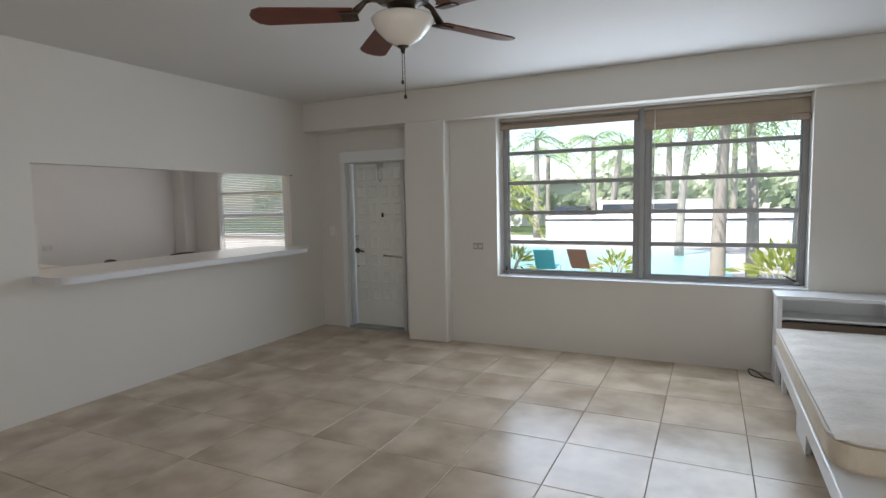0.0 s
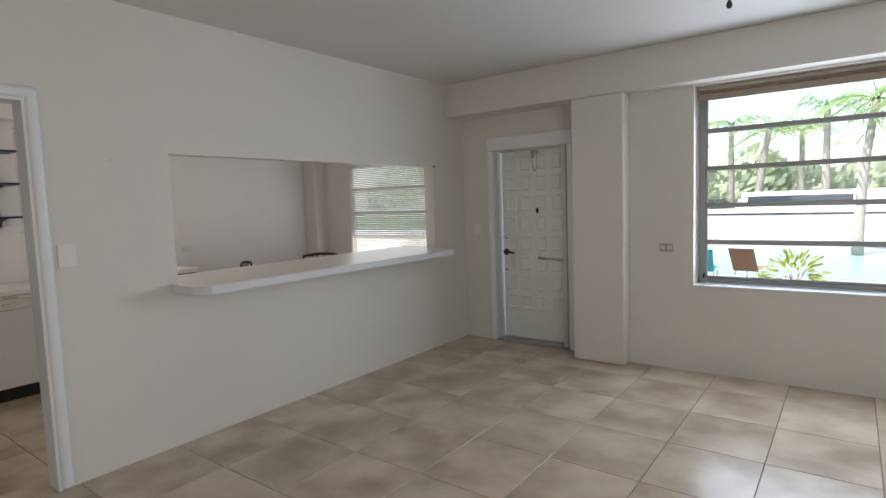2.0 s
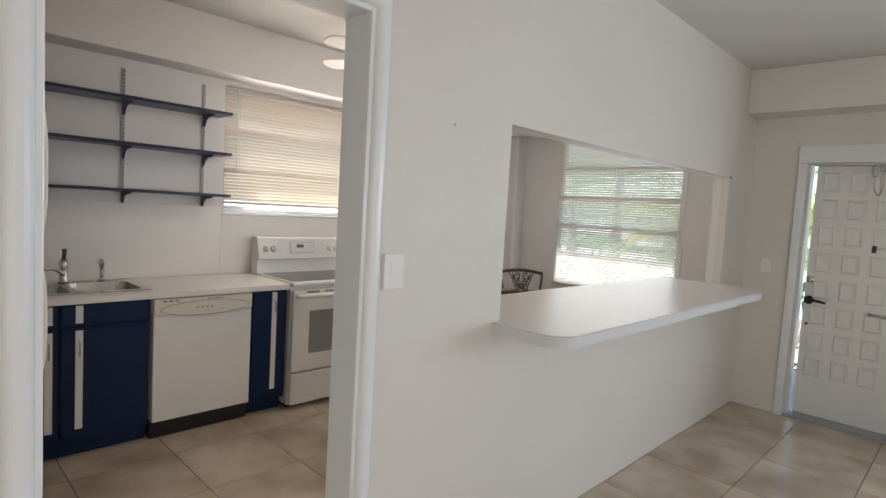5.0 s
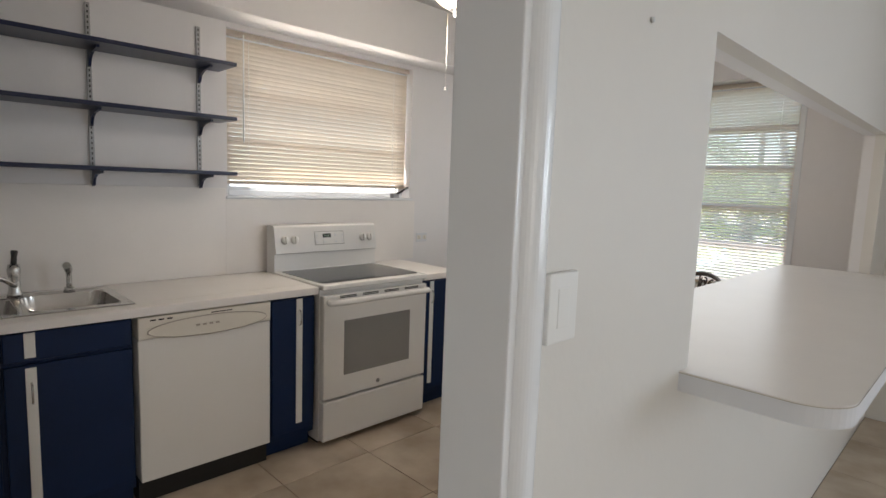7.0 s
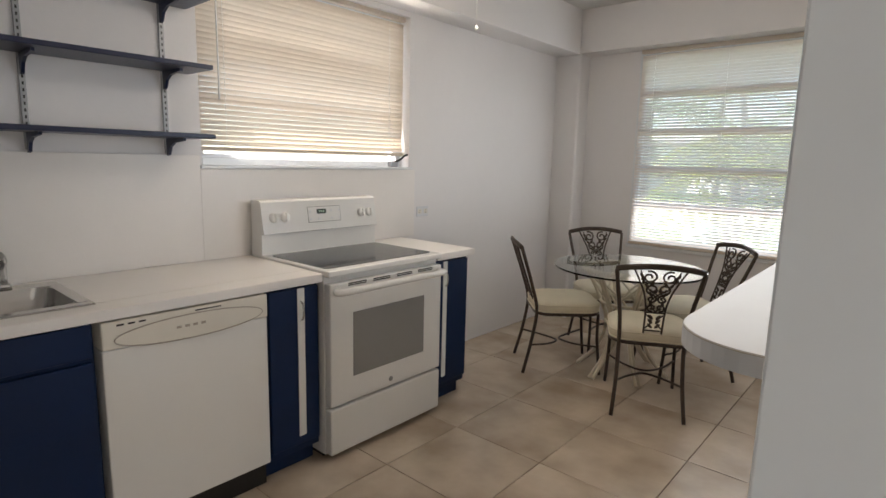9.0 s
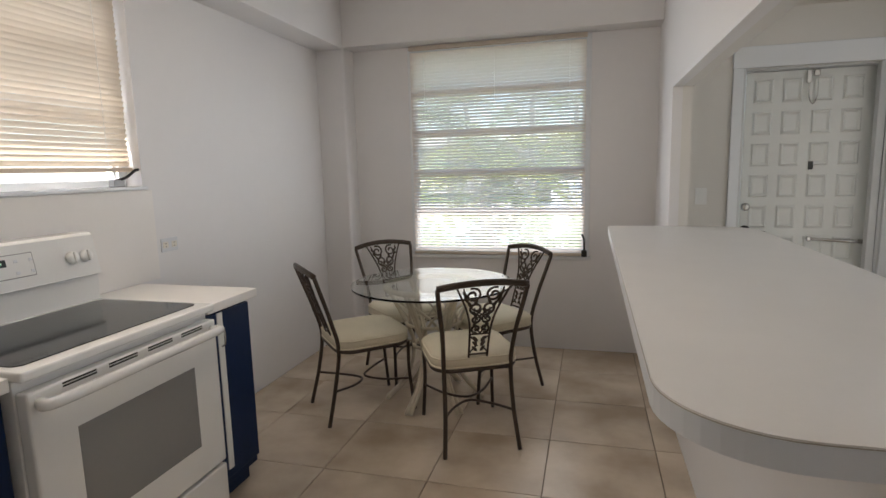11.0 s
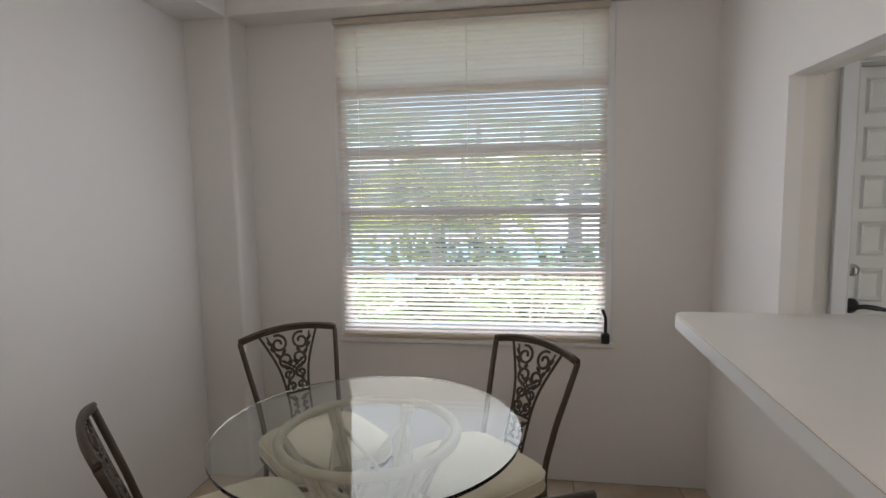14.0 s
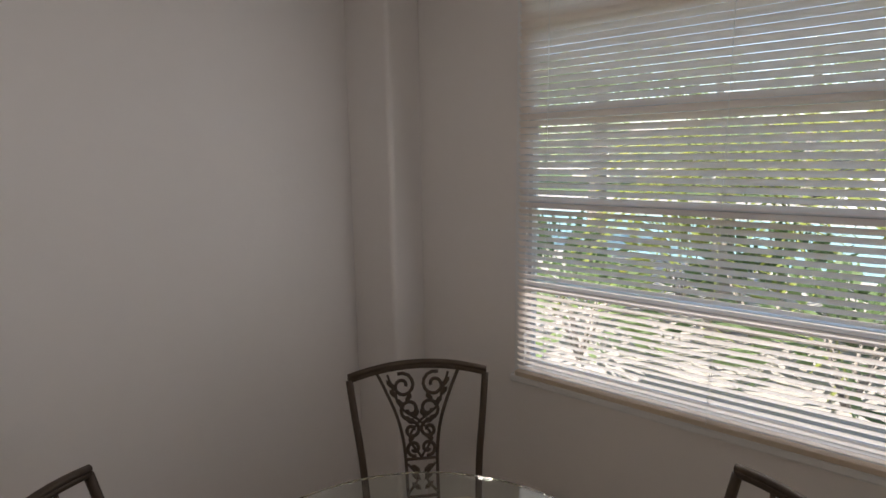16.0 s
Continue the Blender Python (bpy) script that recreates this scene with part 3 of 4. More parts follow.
# ---- pass-through counter ----
ctr = thing("bar_counter", (0, 0, 0), "white laminate bar counter with rounded corners on a half wall", "counter")
out = rounded(-4.755, -3.95, 1.75, 4.53, (0.20, 0.11, 0.24, 0.05), 10)
bm = prism(B(), out, 1.0, 1.046)
part("edge_band", bm, EDGE, ctr, "pale grey edge band")
out2 = rounded(-4.7535, -3.9515, 1.7515, 4.5285, (0.20, 0.11, 0.24, 0.05), 10)
part("countertop", prism(B(), out2, 1.0462, 1.05), LAMINATE, ctr)
bm = B()
k = len(out)
tube(bm, [(x, y, 1.0465) for x, y in out], 0.0009, 4, closed=True)
part("seam_line", bm, TAUPE, ctr)


# ---- living room things ----
def ceiling_fan(at, radius, blade_mat, metal, bowl_mat, turn, label, chains, rod):
    f = thing("ceiling_fan", at, label, "ceiling fan")
    part("canopy", lathe(B(), [(0.0, rod + 0.001), (0.07, rod + 0.001), (0.065, rod - 0.03), (0.03, rod - 0.055), (0.0, rod - 0.055)]), metal, f)
    part("downrod", lathe(B(), [(0.0, 0.13), (0.013, 0.13), (0.013, rod - 0.04), (0.0, rod - 0.04)], n=12), metal, f)
    part("motor", lathe(B(), [(0.0, -0.055), (0.06, -0.055), (0.075, -0.03), (0.12, -0.015), (0.135, 0.03), (0.125, 0.085), (0.07, 0.12), (0.03, 0.14), (0.0, 0.14)]), metal, f)
    part("light_fitter", lathe(B(), [(0.0, -0.10), (0.05, -0.10), (0.065, -0.085), (0.06, -0.05), (0.0, -0.05)]), metal, f)
    part("light_bowl", lathe(B(), [(0.0, -0.215), (0.03, -0.212), (0.075, -0.185), (0.115, -0.145), (0.138, -0.10), (0.130, -0.092), (0.0, -0.092)]), bowl_mat, f, "frosted glass light bowl")
    part("finial", lathe(B(), [(0.0, -0.245), (0.008, -0.243), (0.012, -0.225), (0.028, -0.214), (0.0, -0.213)], n=14), metal, f)
    for i in range(5):
        a = radians(turn + 72 * i)
        arm = B()
        tube(arm, [(0.10, 0, 0.0), (0.16, 0, -0.02), (0.22, 0.0, -0.085)], [0.016, 0.012, 0.02], 8)
        box(arm, 0.19, 0.27, -0.035, 0.035, -0.093, -0.085, 0.003)
        bmesh.ops.transform(arm, matrix=Matrix.Rotation(a, 4, "Z") @ pose(0, 0, 0, 10, 0, 0), verts=arm.verts)
        part("blade_arm", arm, metal, f)
        bl = B()
        w0, w1 = 0.055, 0.072
        pts = [(0.21, -w0), (radius - 0.06, -w1), (radius - 0.02, -w1 * 0.75), (radius, -w1 * 0.25), (radius, w1 * 0.25), (radius - 0.02, w1 * 0.75), (radius - 0.06, w1), (0.21, w0)]
        prism(bl, pts, -0.0845, -0.0775)
        bmesh.ops.transform(bl, matrix=Matrix.Rotation(a, 4, "Z") @ pose(0, 0, 0, 10, 0, 0), verts=bl.verts)
        part("blade", bl, blade_mat, f)
    for x, y, z in chains:
        bm = tube(B(), [(x, y, -0.2), (x, y, z)], 0.0016, 5)
        lathe(bm, [(0.0, 0.0), (0.006, 0.002), (0.008, 0.01), (0.004, 0.02), (0.0, 0.022)], (x, y, z - 0.015), 10)
        part("pull_chain", bm, metal, f)
    return f


ceiling_fan((-1.12, 1.68, 2.43), 0.66, WOODBLADE, FANMETAL, BOWL, 62, "dark bronze ceiling fan with red-brown blades and a frosted light bowl", ((0.012, -0.01, -0.43), (-0.01, 0.008, -0.36)), 0.305)
ceiling_fan((-5.70, 2.32, 2.53), 0.55, FANWHITE, FANWHITE, BULB, 56, "white ceiling fan with a lit light bowl", ((-0.05, 0.08, -0.43), (-0.10, 0.05, -0.56)), 0.205)


def plate(name, at, size, normal, label, category, kind="outlet", mat=None, deep=0.007):
    """A small wall plate; normal is the side it faces: '+x' or '-y'."""
    w, h = size
    o = thing(name, at, label, category, rz=0 if normal == "-y" else 90)
    part("cover_plate", box(B(), -w / 2, w / 2, -deep, 0, -h / 2, h / 2, 0.003), mat or PLASTIC, o)
    if kind == "outlet":
        for s in (-1, 1):
            bm = box(B(), s * w * 0.26 - w * 0.16, s * w * 0.26 + w * 0.16, -0.009, -0.006, -h * 0.22, h * 0.22, 0.002)
            part("socket", bm, CREAM, o)
            bm = B()
            for dz in (-0.008, 0.008):
                box(bm, s * w * 0.26 - 0.006, s * w * 0.26 + 0.004, -0.0098, -0.0085, dz - 0.0015, dz + 0.0015)
            part("slots", bm, DARKGAP, o)
    else:
        part("rocker", box(B(), -w * 0.2, w * 0.2, -deep - 0.0015, -deep + 0.001, -h * 0.28, h * 0.28, 0.001), PLASTIC, o)
    return o


plate("wall_outlet", (-2.112, LY1, 1.056), (0.115, 0.07), "-y", "beige wall outlet plate on the window wall", "outlet", mat=TAUPE)
plate("light_switch", (LX0, 1.194, 1.286), (0.086, 0.122), "+x", "white rocker light switch plate beside the doorway", "switch", "switch", deep=0.013)
plate("wall_outlet", (KX0, 3.30, 1.075), (0.115, 0.07), "+x", "white wall outlet plate above the counter end", "outlet", mat=EDGE)
plate("light_switch", (-4.13, DY, 1.20), (0.075, 0.115), "-y", "white light switch plate beside the entrance door", "switch", "switch")
bm = lathe(B(), [(0.0, 0.0), (0.006, 0.001), (0.005, 0.006), (0.0, 0.007)], n=10)
bmesh.ops.transform(bm, matrix=pose(LX0, 1.46, 1.82, 0, 90, 0), verts=bm.verts)
solid("wall_nail", bm, PALEALU, "small grey screw head in the partition wall", "screw")
bm = box(B(), LX0 - 0.001, LX0 + 0.004, 4.51, 4.56, 1.868, 1.884, 0.002)
solid("wall_patch", bm, GREY, "small grey smudge at the opening corner", "patch")

bed = thing("daybed_base", (0, 0, 0), "white painted platform bed with panel legs", "bed")
part("platform", box(B(), 0.60, 1.56, 1.0, 4.58, 0.235, 0.33, 0.008), TRIM, bed)
for y in (1.25, 3.28, 4.40):
    part("panel_leg", box(B(), 0.645, 0.675, y - 0.03, y + 0.35 if y < 4 else y + 0.1, 0, 0.235, 0.004), TRIM, bed)
    part("panel_leg", box(B(), 1.46, 1.49, y - 0.03, y + 0.35 if y < 4 else y + 0.1, 0, 0.235, 0.004), TRIM, bed)
mat_ = thing("mattress", (0, 0, 0), "thin ivory quilted mattress with faint stains on the daybed", "mattress")
bm = prism(B(), rounded(0.605, 1.54, 2.30, 4.56, (0.12, 0.12, 0.05, 0.05), 6), 0.33, 0.475)
bmesh.ops.bevel(bm, geom=[e for e in bm.edges if abs(e.verts[0].co.z - e.verts[1].co.z) < 1e-6], offset=0.02, segments=3, affect="EDGES")
part("side_band", bm, MATTRESSSIDE, mat_, "tan mattress side")
bm = B()
nx, ny = 20, 46
grid = []
for i in range(nx + 1):
    row = []
    for j in range(ny + 1):
        x, y = 0.618 + (1.527 - 0.618) * i / nx, 2.315 + (4.548 - 2.315) * j / ny
        e = min(i, nx - i) / 2.0
        g = min(j, ny - j) / 2.0
        puff = 0.012 * abs(math.sin(x * 15)) * abs(math.sin(y * 15)) + 0.006 * noise.noise((x * 3, y * 3, 0))
        row.append(bm.verts.new((x, y, 0.474 + min(1, e, g) * (0.014 + puff))))
    grid.append(row)
for i in range(nx):
    for j in range(ny):
        bm.faces.new((grid[i][j], grid[i + 1][j], grid[i + 1][j + 1], grid[i][j + 1])).smooth = True
part("quilted_top", bm, MATTRESS, mat_)
bm = tube(B(), [(x, y, 0.472) for x, y in rounded(0.607, 1.538, 2.302, 4.558, (0.12, 0.12, 0.05, 0.05), 6)], 0.006, 6, closed=True)
part("piping", bm, MATTRESS, mat_)
hb = thing("headboard_shelf", (0, 0, 0), "white painted bookcase headboard with open shelf", "headboard")
for x in (0.615, 1.55):
    part("side_panel", box(B(), x, x + 0.035, 4.60, 4.92, 0, 0.705, 0.003), TRIM, hb)
part("top_board", box(B(), 0.605, 1.60, 4.59, 4.925, 0.706, 0.732, 0.004), TRIM, hb)
part("shelf", box(B(), 0.652, 1.548, 4.62, 4.92, 0.535, 0.556, 0.003), TRIM, hb)
part("back_panel", box(B(), 0.652, 1.548, 4.905, 4.92, 0.02, 0.70), TRIM, hb)
part("lower_front", box(B(), 0.652, 1.548, 4.70, 4.715, 0.02, 0.50), RAIL, hb)
post = solid("bed_post", box(B(), 1.37, 1.41, 4.50, 4.585, 0.33, 0.76, 0.006), TRIM, "short white painted post at the bed head", "post")
bm = tube(B(), spline([(0.60, 4.70, 0.006), (0.47, 4.76, 0.006), (0.44, 4.86, 0.03), (0.50, 4.89, 0.012), (0.56, 4.74, 0.006), (0.70, 4.55, 0.006)], 8), 0.006, 6)
solid("power_cable", bm, BLACK, "black cable coiled on the floor by the headboard", "cable")


# ---- kitchen ----
FX = -6.345  # cabinet fronts
CT = 0.914
bm = B()
box(bm, KX0, KX0 + 0.012, KY0, 1.74, CT, 1.425, 0.002), box(bm, KX0, KX0 + 0.012, 1.74, 3.21, CT, 1.36, 0.002)
solid("backsplash", bm, LAMINATE, "white laminate backsplash panel", "backsplash", kind="structure")


def cabinet(y0, y1, label, doors, drawer):
    """A navy base cabinet; doors is a list of (y0, y1, y of the strip)."""
    c = thing("base_cabinet", (0, 0, 0), label, "cabinet", "navy base cabinets")
    if drawer:  # hollow under the worktop, with room for the sink bowls
        bm = box(B(), KX0 + 0.015, FX - 0.06, y0 + 0.001, y1 - 0.001, 0.09, 0.70, 0.002)
        box(bm, FX - 0.06, FX - 0.02, y0 + 0.001, y1 - 0.001, 0.09, 0.872, 0.002)
    else:
        bm = box(B(), KX0 + 0.015, FX - 0.02, y0 + 0.001, y1 - 0.001, 0.09, 0.872, 0.002)
    box(bm, KX0 + 0.015, FX - 0.07, y0 + 0.001, y1 - 0.001, 0.0, 0.09)
    part("body", bm, NAVY, c)
    for a, b, s, w in doors:
        d = part("door", box(B(), FX - 0.02, FX, a + 0.004, b - 0.004, 0.13, 0.735 if drawer else 0.86, 0.004), NAVY, c)
        top = 0.725 if drawer else 0.86
        part("pull_strip", box(B(), FX - 0.002, FX + 0.004, s, s + w, 0.17, top, 0.0015), PLASTIC, d, "long white vertical strip")
        part("handle", tube(B(), spline([(FX + 0.003, s + w / 2, top - 0.06), (FX + 0.02, s + w / 2, top - 0.075), (FX + 0.02, s + w / 2, top - 0.13), (FX + 0.003, s + w / 2, top - 0.145)], 4), 0.004), CHROME, d, "small chrome handle")
        if drawer:
            g = part("drawer", box(B(), FX - 0.02, FX, a + 0.004, b - 0.004, 0.752, 0.865, 0.004), NAVY, c)
            part("pull_strip", box(B(), FX - 0.002, FX + 0.004, s, s + w, 0.765, 0.864, 0.0015), PLASTIC, g)
    return c


cabinet(1.71, 1.975, "narrow navy base cabinet with a white strip beside the stove", [(1.715, 1.97, 1.855, 0.036)], False)
cabinet(2.755, 3.055, "narrow navy base cabinet at the counter end", [(2.76, 3.05, 2.825, 0.034)], False)
cabinet(0.16, 1.075, "wide navy sink cabinet with white strips", [(0.625, 1.07, 0.695, 0.036), (0.165, 0.615, 0.555, 0.036)], True)
cabinet(-0.60, 0.155, "navy base cabinet with white strips next to the sink cabinet", [(-0.23, 0.15, -0.05, 0.036), (-0.595, -0.24, -0.42, 0.036)], True)


def worktop(y0, y1, hole, label):
    o = thing("worktop", (0, 0, 0), label, "worktop", "white worktops")
    x0, x1, z0, z1 = KX0 + 0.012, FX + 0.022, 0.874, CT
    bm = B()
    if hole:
        hx0, hx1, hy0, hy1 = hole
        box(bm, x0, hx0, y0, y1, z0, z1), box(bm, hx1, x1, y0, y1, z0, z1, 0.004)
        box(bm, hx0, hx1, y0, hy0, z0, z1), box(bm, hx0, hx1, hy1, y1, z0, z1)
    else:
        box(bm, x0, x1, y0, y1, z0, z1, 0.004)
    part("slab", bm, LAMINATE, o)
    return o


SINK = (-6.86, -6.44, 0.36, 1.075)
worktop(-0.60, 1.977, SINK, "white laminate worktop with a sink cut-out")
worktop(2.752, 3.085, None, "short white laminate worktop end piece")
sink = thing("kitchen_sink", (0, 0, 0), "double-bowl stainless steel sink set in the worktop", "sink")
bm = B()
sx0, sx1, sy0, sy1 = SINK
box(bm, sx0 - 0.03, sx0 + 0.05, sy0 - 0.025, sy1 + 0.03, CT, CT + 0.006, 0.002), box(bm, sx1 - 0.02, sx1 + 0.025, sy0 - 0.025, sy1 + 0.03, CT, CT + 0.006, 0.002)
box(bm, sx0 + 0.05, sx1 - 0.02, sy0 - 0.025, sy0 + 0.01, CT, CT + 0.006, 0.002), box(bm, sx0 + 0.05, sx1 - 0.02, sy1 - 0.01, sy1 + 0.03, CT, CT + 0.006, 0.002)
box(bm, sx0 + 0.05, sx1 - 0.02, 0.70, 0.735, CT, CT + 0.006, 0.002)
part("rim", bm, STEEL, sink)
for a, b in ((sy0 + 0.01, 0.70), (0.735, sy1 - 0.01)):
    bm = B()
    top = rounded(sx0 + 0.05, sx1 - 0.02, a, b, (0.06,) * 4, 5)
    low = rounded(sx0 + 0.075, sx1 - 0.045, a + 0.025, b - 0.025, (0.06,) * 4, 5)
    u, v = [bm.verts.new((x, y, CT + 0.004)) for x, y in top], [bm.verts.new((x, y, CT - 0.16)) for x, y in low]
    for i in range(len(u)):
        bm.faces.new((u[i], u[(i + 1) % len(u)], v[(i + 1) % len(u)], v[i])).smooth = True
    bm.faces.new(v)
    part("bowl", bm, STEEL, sink)
fa = thing("kitchen_faucet", (-6.84, 0.73, CT + 0.006), "satin steel single-lever kitchen faucet behind the sink", "faucet")
part("base", lathe(B(), [(0.0, 0.0), (0.03, 0.0), (0.028, 0.012), (0.022, 0.03), (0.022, 0.09), (0.026, 0.12), (0.02, 0.145), (0.0, 0.15)], n=18), STEEL, fa)
part("spout", tube(B(), spline([(0.015, 0, 0.05), (0.06, -0.06, 0.095), (0.13, -0.15, 0.10), (0.15, -0.18, 0.075)], 5), 0.011, 10), STEEL, fa)
part("lever", tube(B(), [(0, 0, 0.14), (0.005, 0.003, 0.18), (-0.005, 0.006, 0.205)], [0.012, 0.011, 0.014], 10), BLACK, fa)
sp = thing("side_sprayer", (-6.84, 0.935, CT + 0.006), "satin steel side sprayer beside the faucet", "sprayer")
part("collar", lathe(B(), [(0.0, 0.0), (0.024, 0.0), (0.02, 0.02), (0.014, 0.025), (0.0, 0.025)], n=16), STEEL, sp)
part("spray_head", tube(B(), spline([(0, 0, 0.02), (0.0, 0.0, 0.09), (0.006, -0.004, 0.12), (0.03, -0.012, 0.13)], 4), [0.012] * 5 + [0.017] * 8, 10), STEEL, sp)

dw = thing("dishwasher", (0, 0, 0), "white built-in dishwasher with a cream control strip", "dishwasher")
DW0, DW1 = 1.088, 1.70
part("door_panel", box(B(), KX0 + 0.05, FX + 0.012, DW0, DW1, 0.112, 0.768, 0.005), APPLIANCE, dw)
part("control_panel", box(B(), KX0 + 0.05, FX + 0.02, DW0, DW1, 0.77, 0.868, 0.006), CREAM, dw, "cream control strip with an oval")
bm = B()
prism(bm, [(0.25 * math.cos(t) * (1 + 0.1 * abs(math.cos(t))), 0.042 * math.sin(t)) for t in [2 * math.pi * i / 32 for i in range(32)]], 0, 0.005)
bmesh.ops.transform(bm, matrix=Matrix(((0, 0, 1, FX + 0.018), (1, 0, 0, 1.40), (0, 1, 0, 0.800), (0, 0, 0, 1))), verts=bm.verts)
part("oval_trim", bm, CREAM, dw)
part("oval_line", tube(B(), [(FX + 0.0215, 1.40 + 0.275 * math.cos(2 * math.pi * i / 40), 0.800 + 0.045 * math.sin(2 * math.pi * i / 40)) for i in range(40)], 0.0026, 5, closed=True), TAUPE, dw)
for i in range(4):
    part("button", box(B(), FX + 0.022, FX + 0.026, 1.33 + i * 0.03, 1.347 + i * 0.03, 0.80, 0.809, 0.001), TAUPE, dw)
for i in range(3):
    part("vent_slot", box(B(), FX + 0.0195, FX + 0.0215, 1.135 + i * 0.035, 1.158 + i * 0.035, 0.85, 0.856), DARKGAP, dw)
part("latch", box(B(), FX + 0.019, FX + 0.0225, 1.40, 1.50, 0.853, 0.857), DARKGAP, dw)
part("toe_kick", box(B(), KX0 + 0.05, FX - 0.03, DW0, DW1, 0, 0.108), BLACK, dw)

st = thing("electric_range", (0, 0, 0), "white freestanding electric range with a black glass cooktop", "stove")
S0, S1, SF = 1.985, 2.745, -6.285
bm = box(B(), KX0 + 0.03, SF - 0.045, S0, S1, 0.03, 0.895, 0.003)
part("body", bm, APPLIANCE, st)
part("foot_plinth", box(B(), KX0 + 0.05, SF - 0.09, S0 + 0.02, S1 - 0.02, 0, 0.03), DARKGAP, st)
part("cooktop_frame", box(B(), KX0 + 0.03, SF - 0.002, S0 - 0.003, S1 + 0.003, 0.896, 0.926, 0.008, 3), APPLIANCE, st)
part("cooktop_glass", prism(B(), rounded(KX0 + 0.16, SF - 0.055, S0 + 0.025, S1 - 0.025, (0.03,) * 4, 4), 0.9262, 0.929), BLACKGLASS, st, "black glass cooktop")
drawer = part("storage_drawer", box(B(), SF - 0.045, SF, S0 + 0.003, S1 - 0.003, 0.035, 0.262, 0.008, 3), APPLIANCE, st)
od = part("oven_door", box(B(), SF - 0.045, SF, S0 + 0.003, S1 - 0.003, 0.275, 0.865, 0.008, 3), APPLIANCE, st)
part("oven_window", box(B(), SF - 0.003, SF + 0.0015, 2.12, 2.605, 0.40, 0.715, 0.001), OVENGLASS, od, "grey oven window")
bm = B()
tube(bm, spline([(SF + 0.002, S0 + 0.035, 0.83), (SF + 0.045, S0 + 0.05, 0.832), (SF + 0.05, (S0 + S1) / 2, 0.834), (SF + 0.045, S1 - 0.05, 0.832), (SF + 0.002, S1 - 0.035, 0.83)], 5), 0.017, 10)
part("door_handle", bm, APPLIANCE, od, "white bar handle")
for i in range(4):
    y = 2.09 + i * 0.155
    for j in range(2):
        part("vent_slot", box(B(), SF - 0.012, SF + 0.0015, y, y + 0.11, 0.846 + j * 0.0085, 0.851 + j * 0.0085), DARKGAP, od)
bm = lathe(B(), [(0.0, 0.0), (0.013, 0.0), (0.013, 0.002), (0.0, 0.002)], n=18)
bmesh.ops.transform(bm, matrix=pose(SF, 2.365, 0.315, 0, 90, 0), verts=bm.verts)
part("badge", bm, GREY, od, "small round grey badge")
bg_ = B()
prof = [(KX0 + 0.03, 0.92), (KX0 + 0.13, 0.92), (KX0 + 0.13, 1.03), (KX0 + 0.15, 1.035), (KX0 + 0.12, 1.195), (KX0 + 0.105, 1.205), (KX0 + 0.03, 1.205)]
lo, hi = [bg_.verts.new((x, S0, z)) for x, z in prof], [bg_.verts.new((x, S1, z)) for x, z in prof]
for i in range(len(prof)):
    bg_.faces.new((lo[i], lo[(i + 1) % len(prof)], hi[(i + 1) % len(prof)], hi[i]))
bg_.faces.new(lo[::-1]), bg_.faces.new(hi)
bmesh.ops.recalc_face_normals(bg_, faces=bg_.faces)
guard = part("backguard", bg_, APPLIANCE, st)
TILTM = lambda y, z: Matrix.Translation((KX0 + 0.15 - (z - 1.035) * 0.1875, y, z)) @ Matrix.Rotation(radians(90 - 10.6), 4, "Y")
for y in (2.05, 2.115, 2.63, 2.69):
    bm = lathe(B(), [(0.0, 0.0), (0.026, 0.0), (0.024, 0.016), (0.019, 0.020), (0.0, 0.020)], n=18)
    box(bm, -0.022, 0.022, -0.005, 0.005, 0.018, 0.03, 0.003)
    bmesh.ops.transform(bm, matrix=TILTM(y, 1.115), verts=bm.verts)
    part("knob", bm, PLASTIC, guard)
for name, y, z, w, h, d, m in (("control_outline", 2.37, 1.12, 0.222, 0.087, 0.0012, GREY), ("control_pad", 2.37, 1.12, 0.216, 0.081, 0.002, APPLIANCE), ("display", 2.35, 1.135, 0.062, 0.026, 0.0035, BLACK)):
    bm = box(B(), -h / 2, h / 2, -w / 2, w / 2, 0, d, 0.0008)
    bmesh.ops.transform(bm, matrix=TILTM(y, z), verts=bm.verts)
    part(name, bm, m, guard)
for i in range(3):
    bm = box(B(), -0.004, 0.004, -0.002, 0.002, 0.0036, 0.0042)
    bmesh.ops.transform(bm, matrix=TILTM(2.335 + i * 0.014, 1.135), verts=bm.verts)
    part("digit", bm, GREEN, guard)
for i in range(4):
    for j in range(2):
        bm = box(B(), -0.005, 0.005, -0.007, 0.007, 0.002, 0.0035, 0.0005)
        bmesh.ops.transform(bm, matrix=TILTM(2.285 + i * 0.055 + (0.03 if i > 1 else 0) - 0.01, 1.095 + j * 0.042), verts=bm.verts)
        part("button", bm, EDGE, guard)

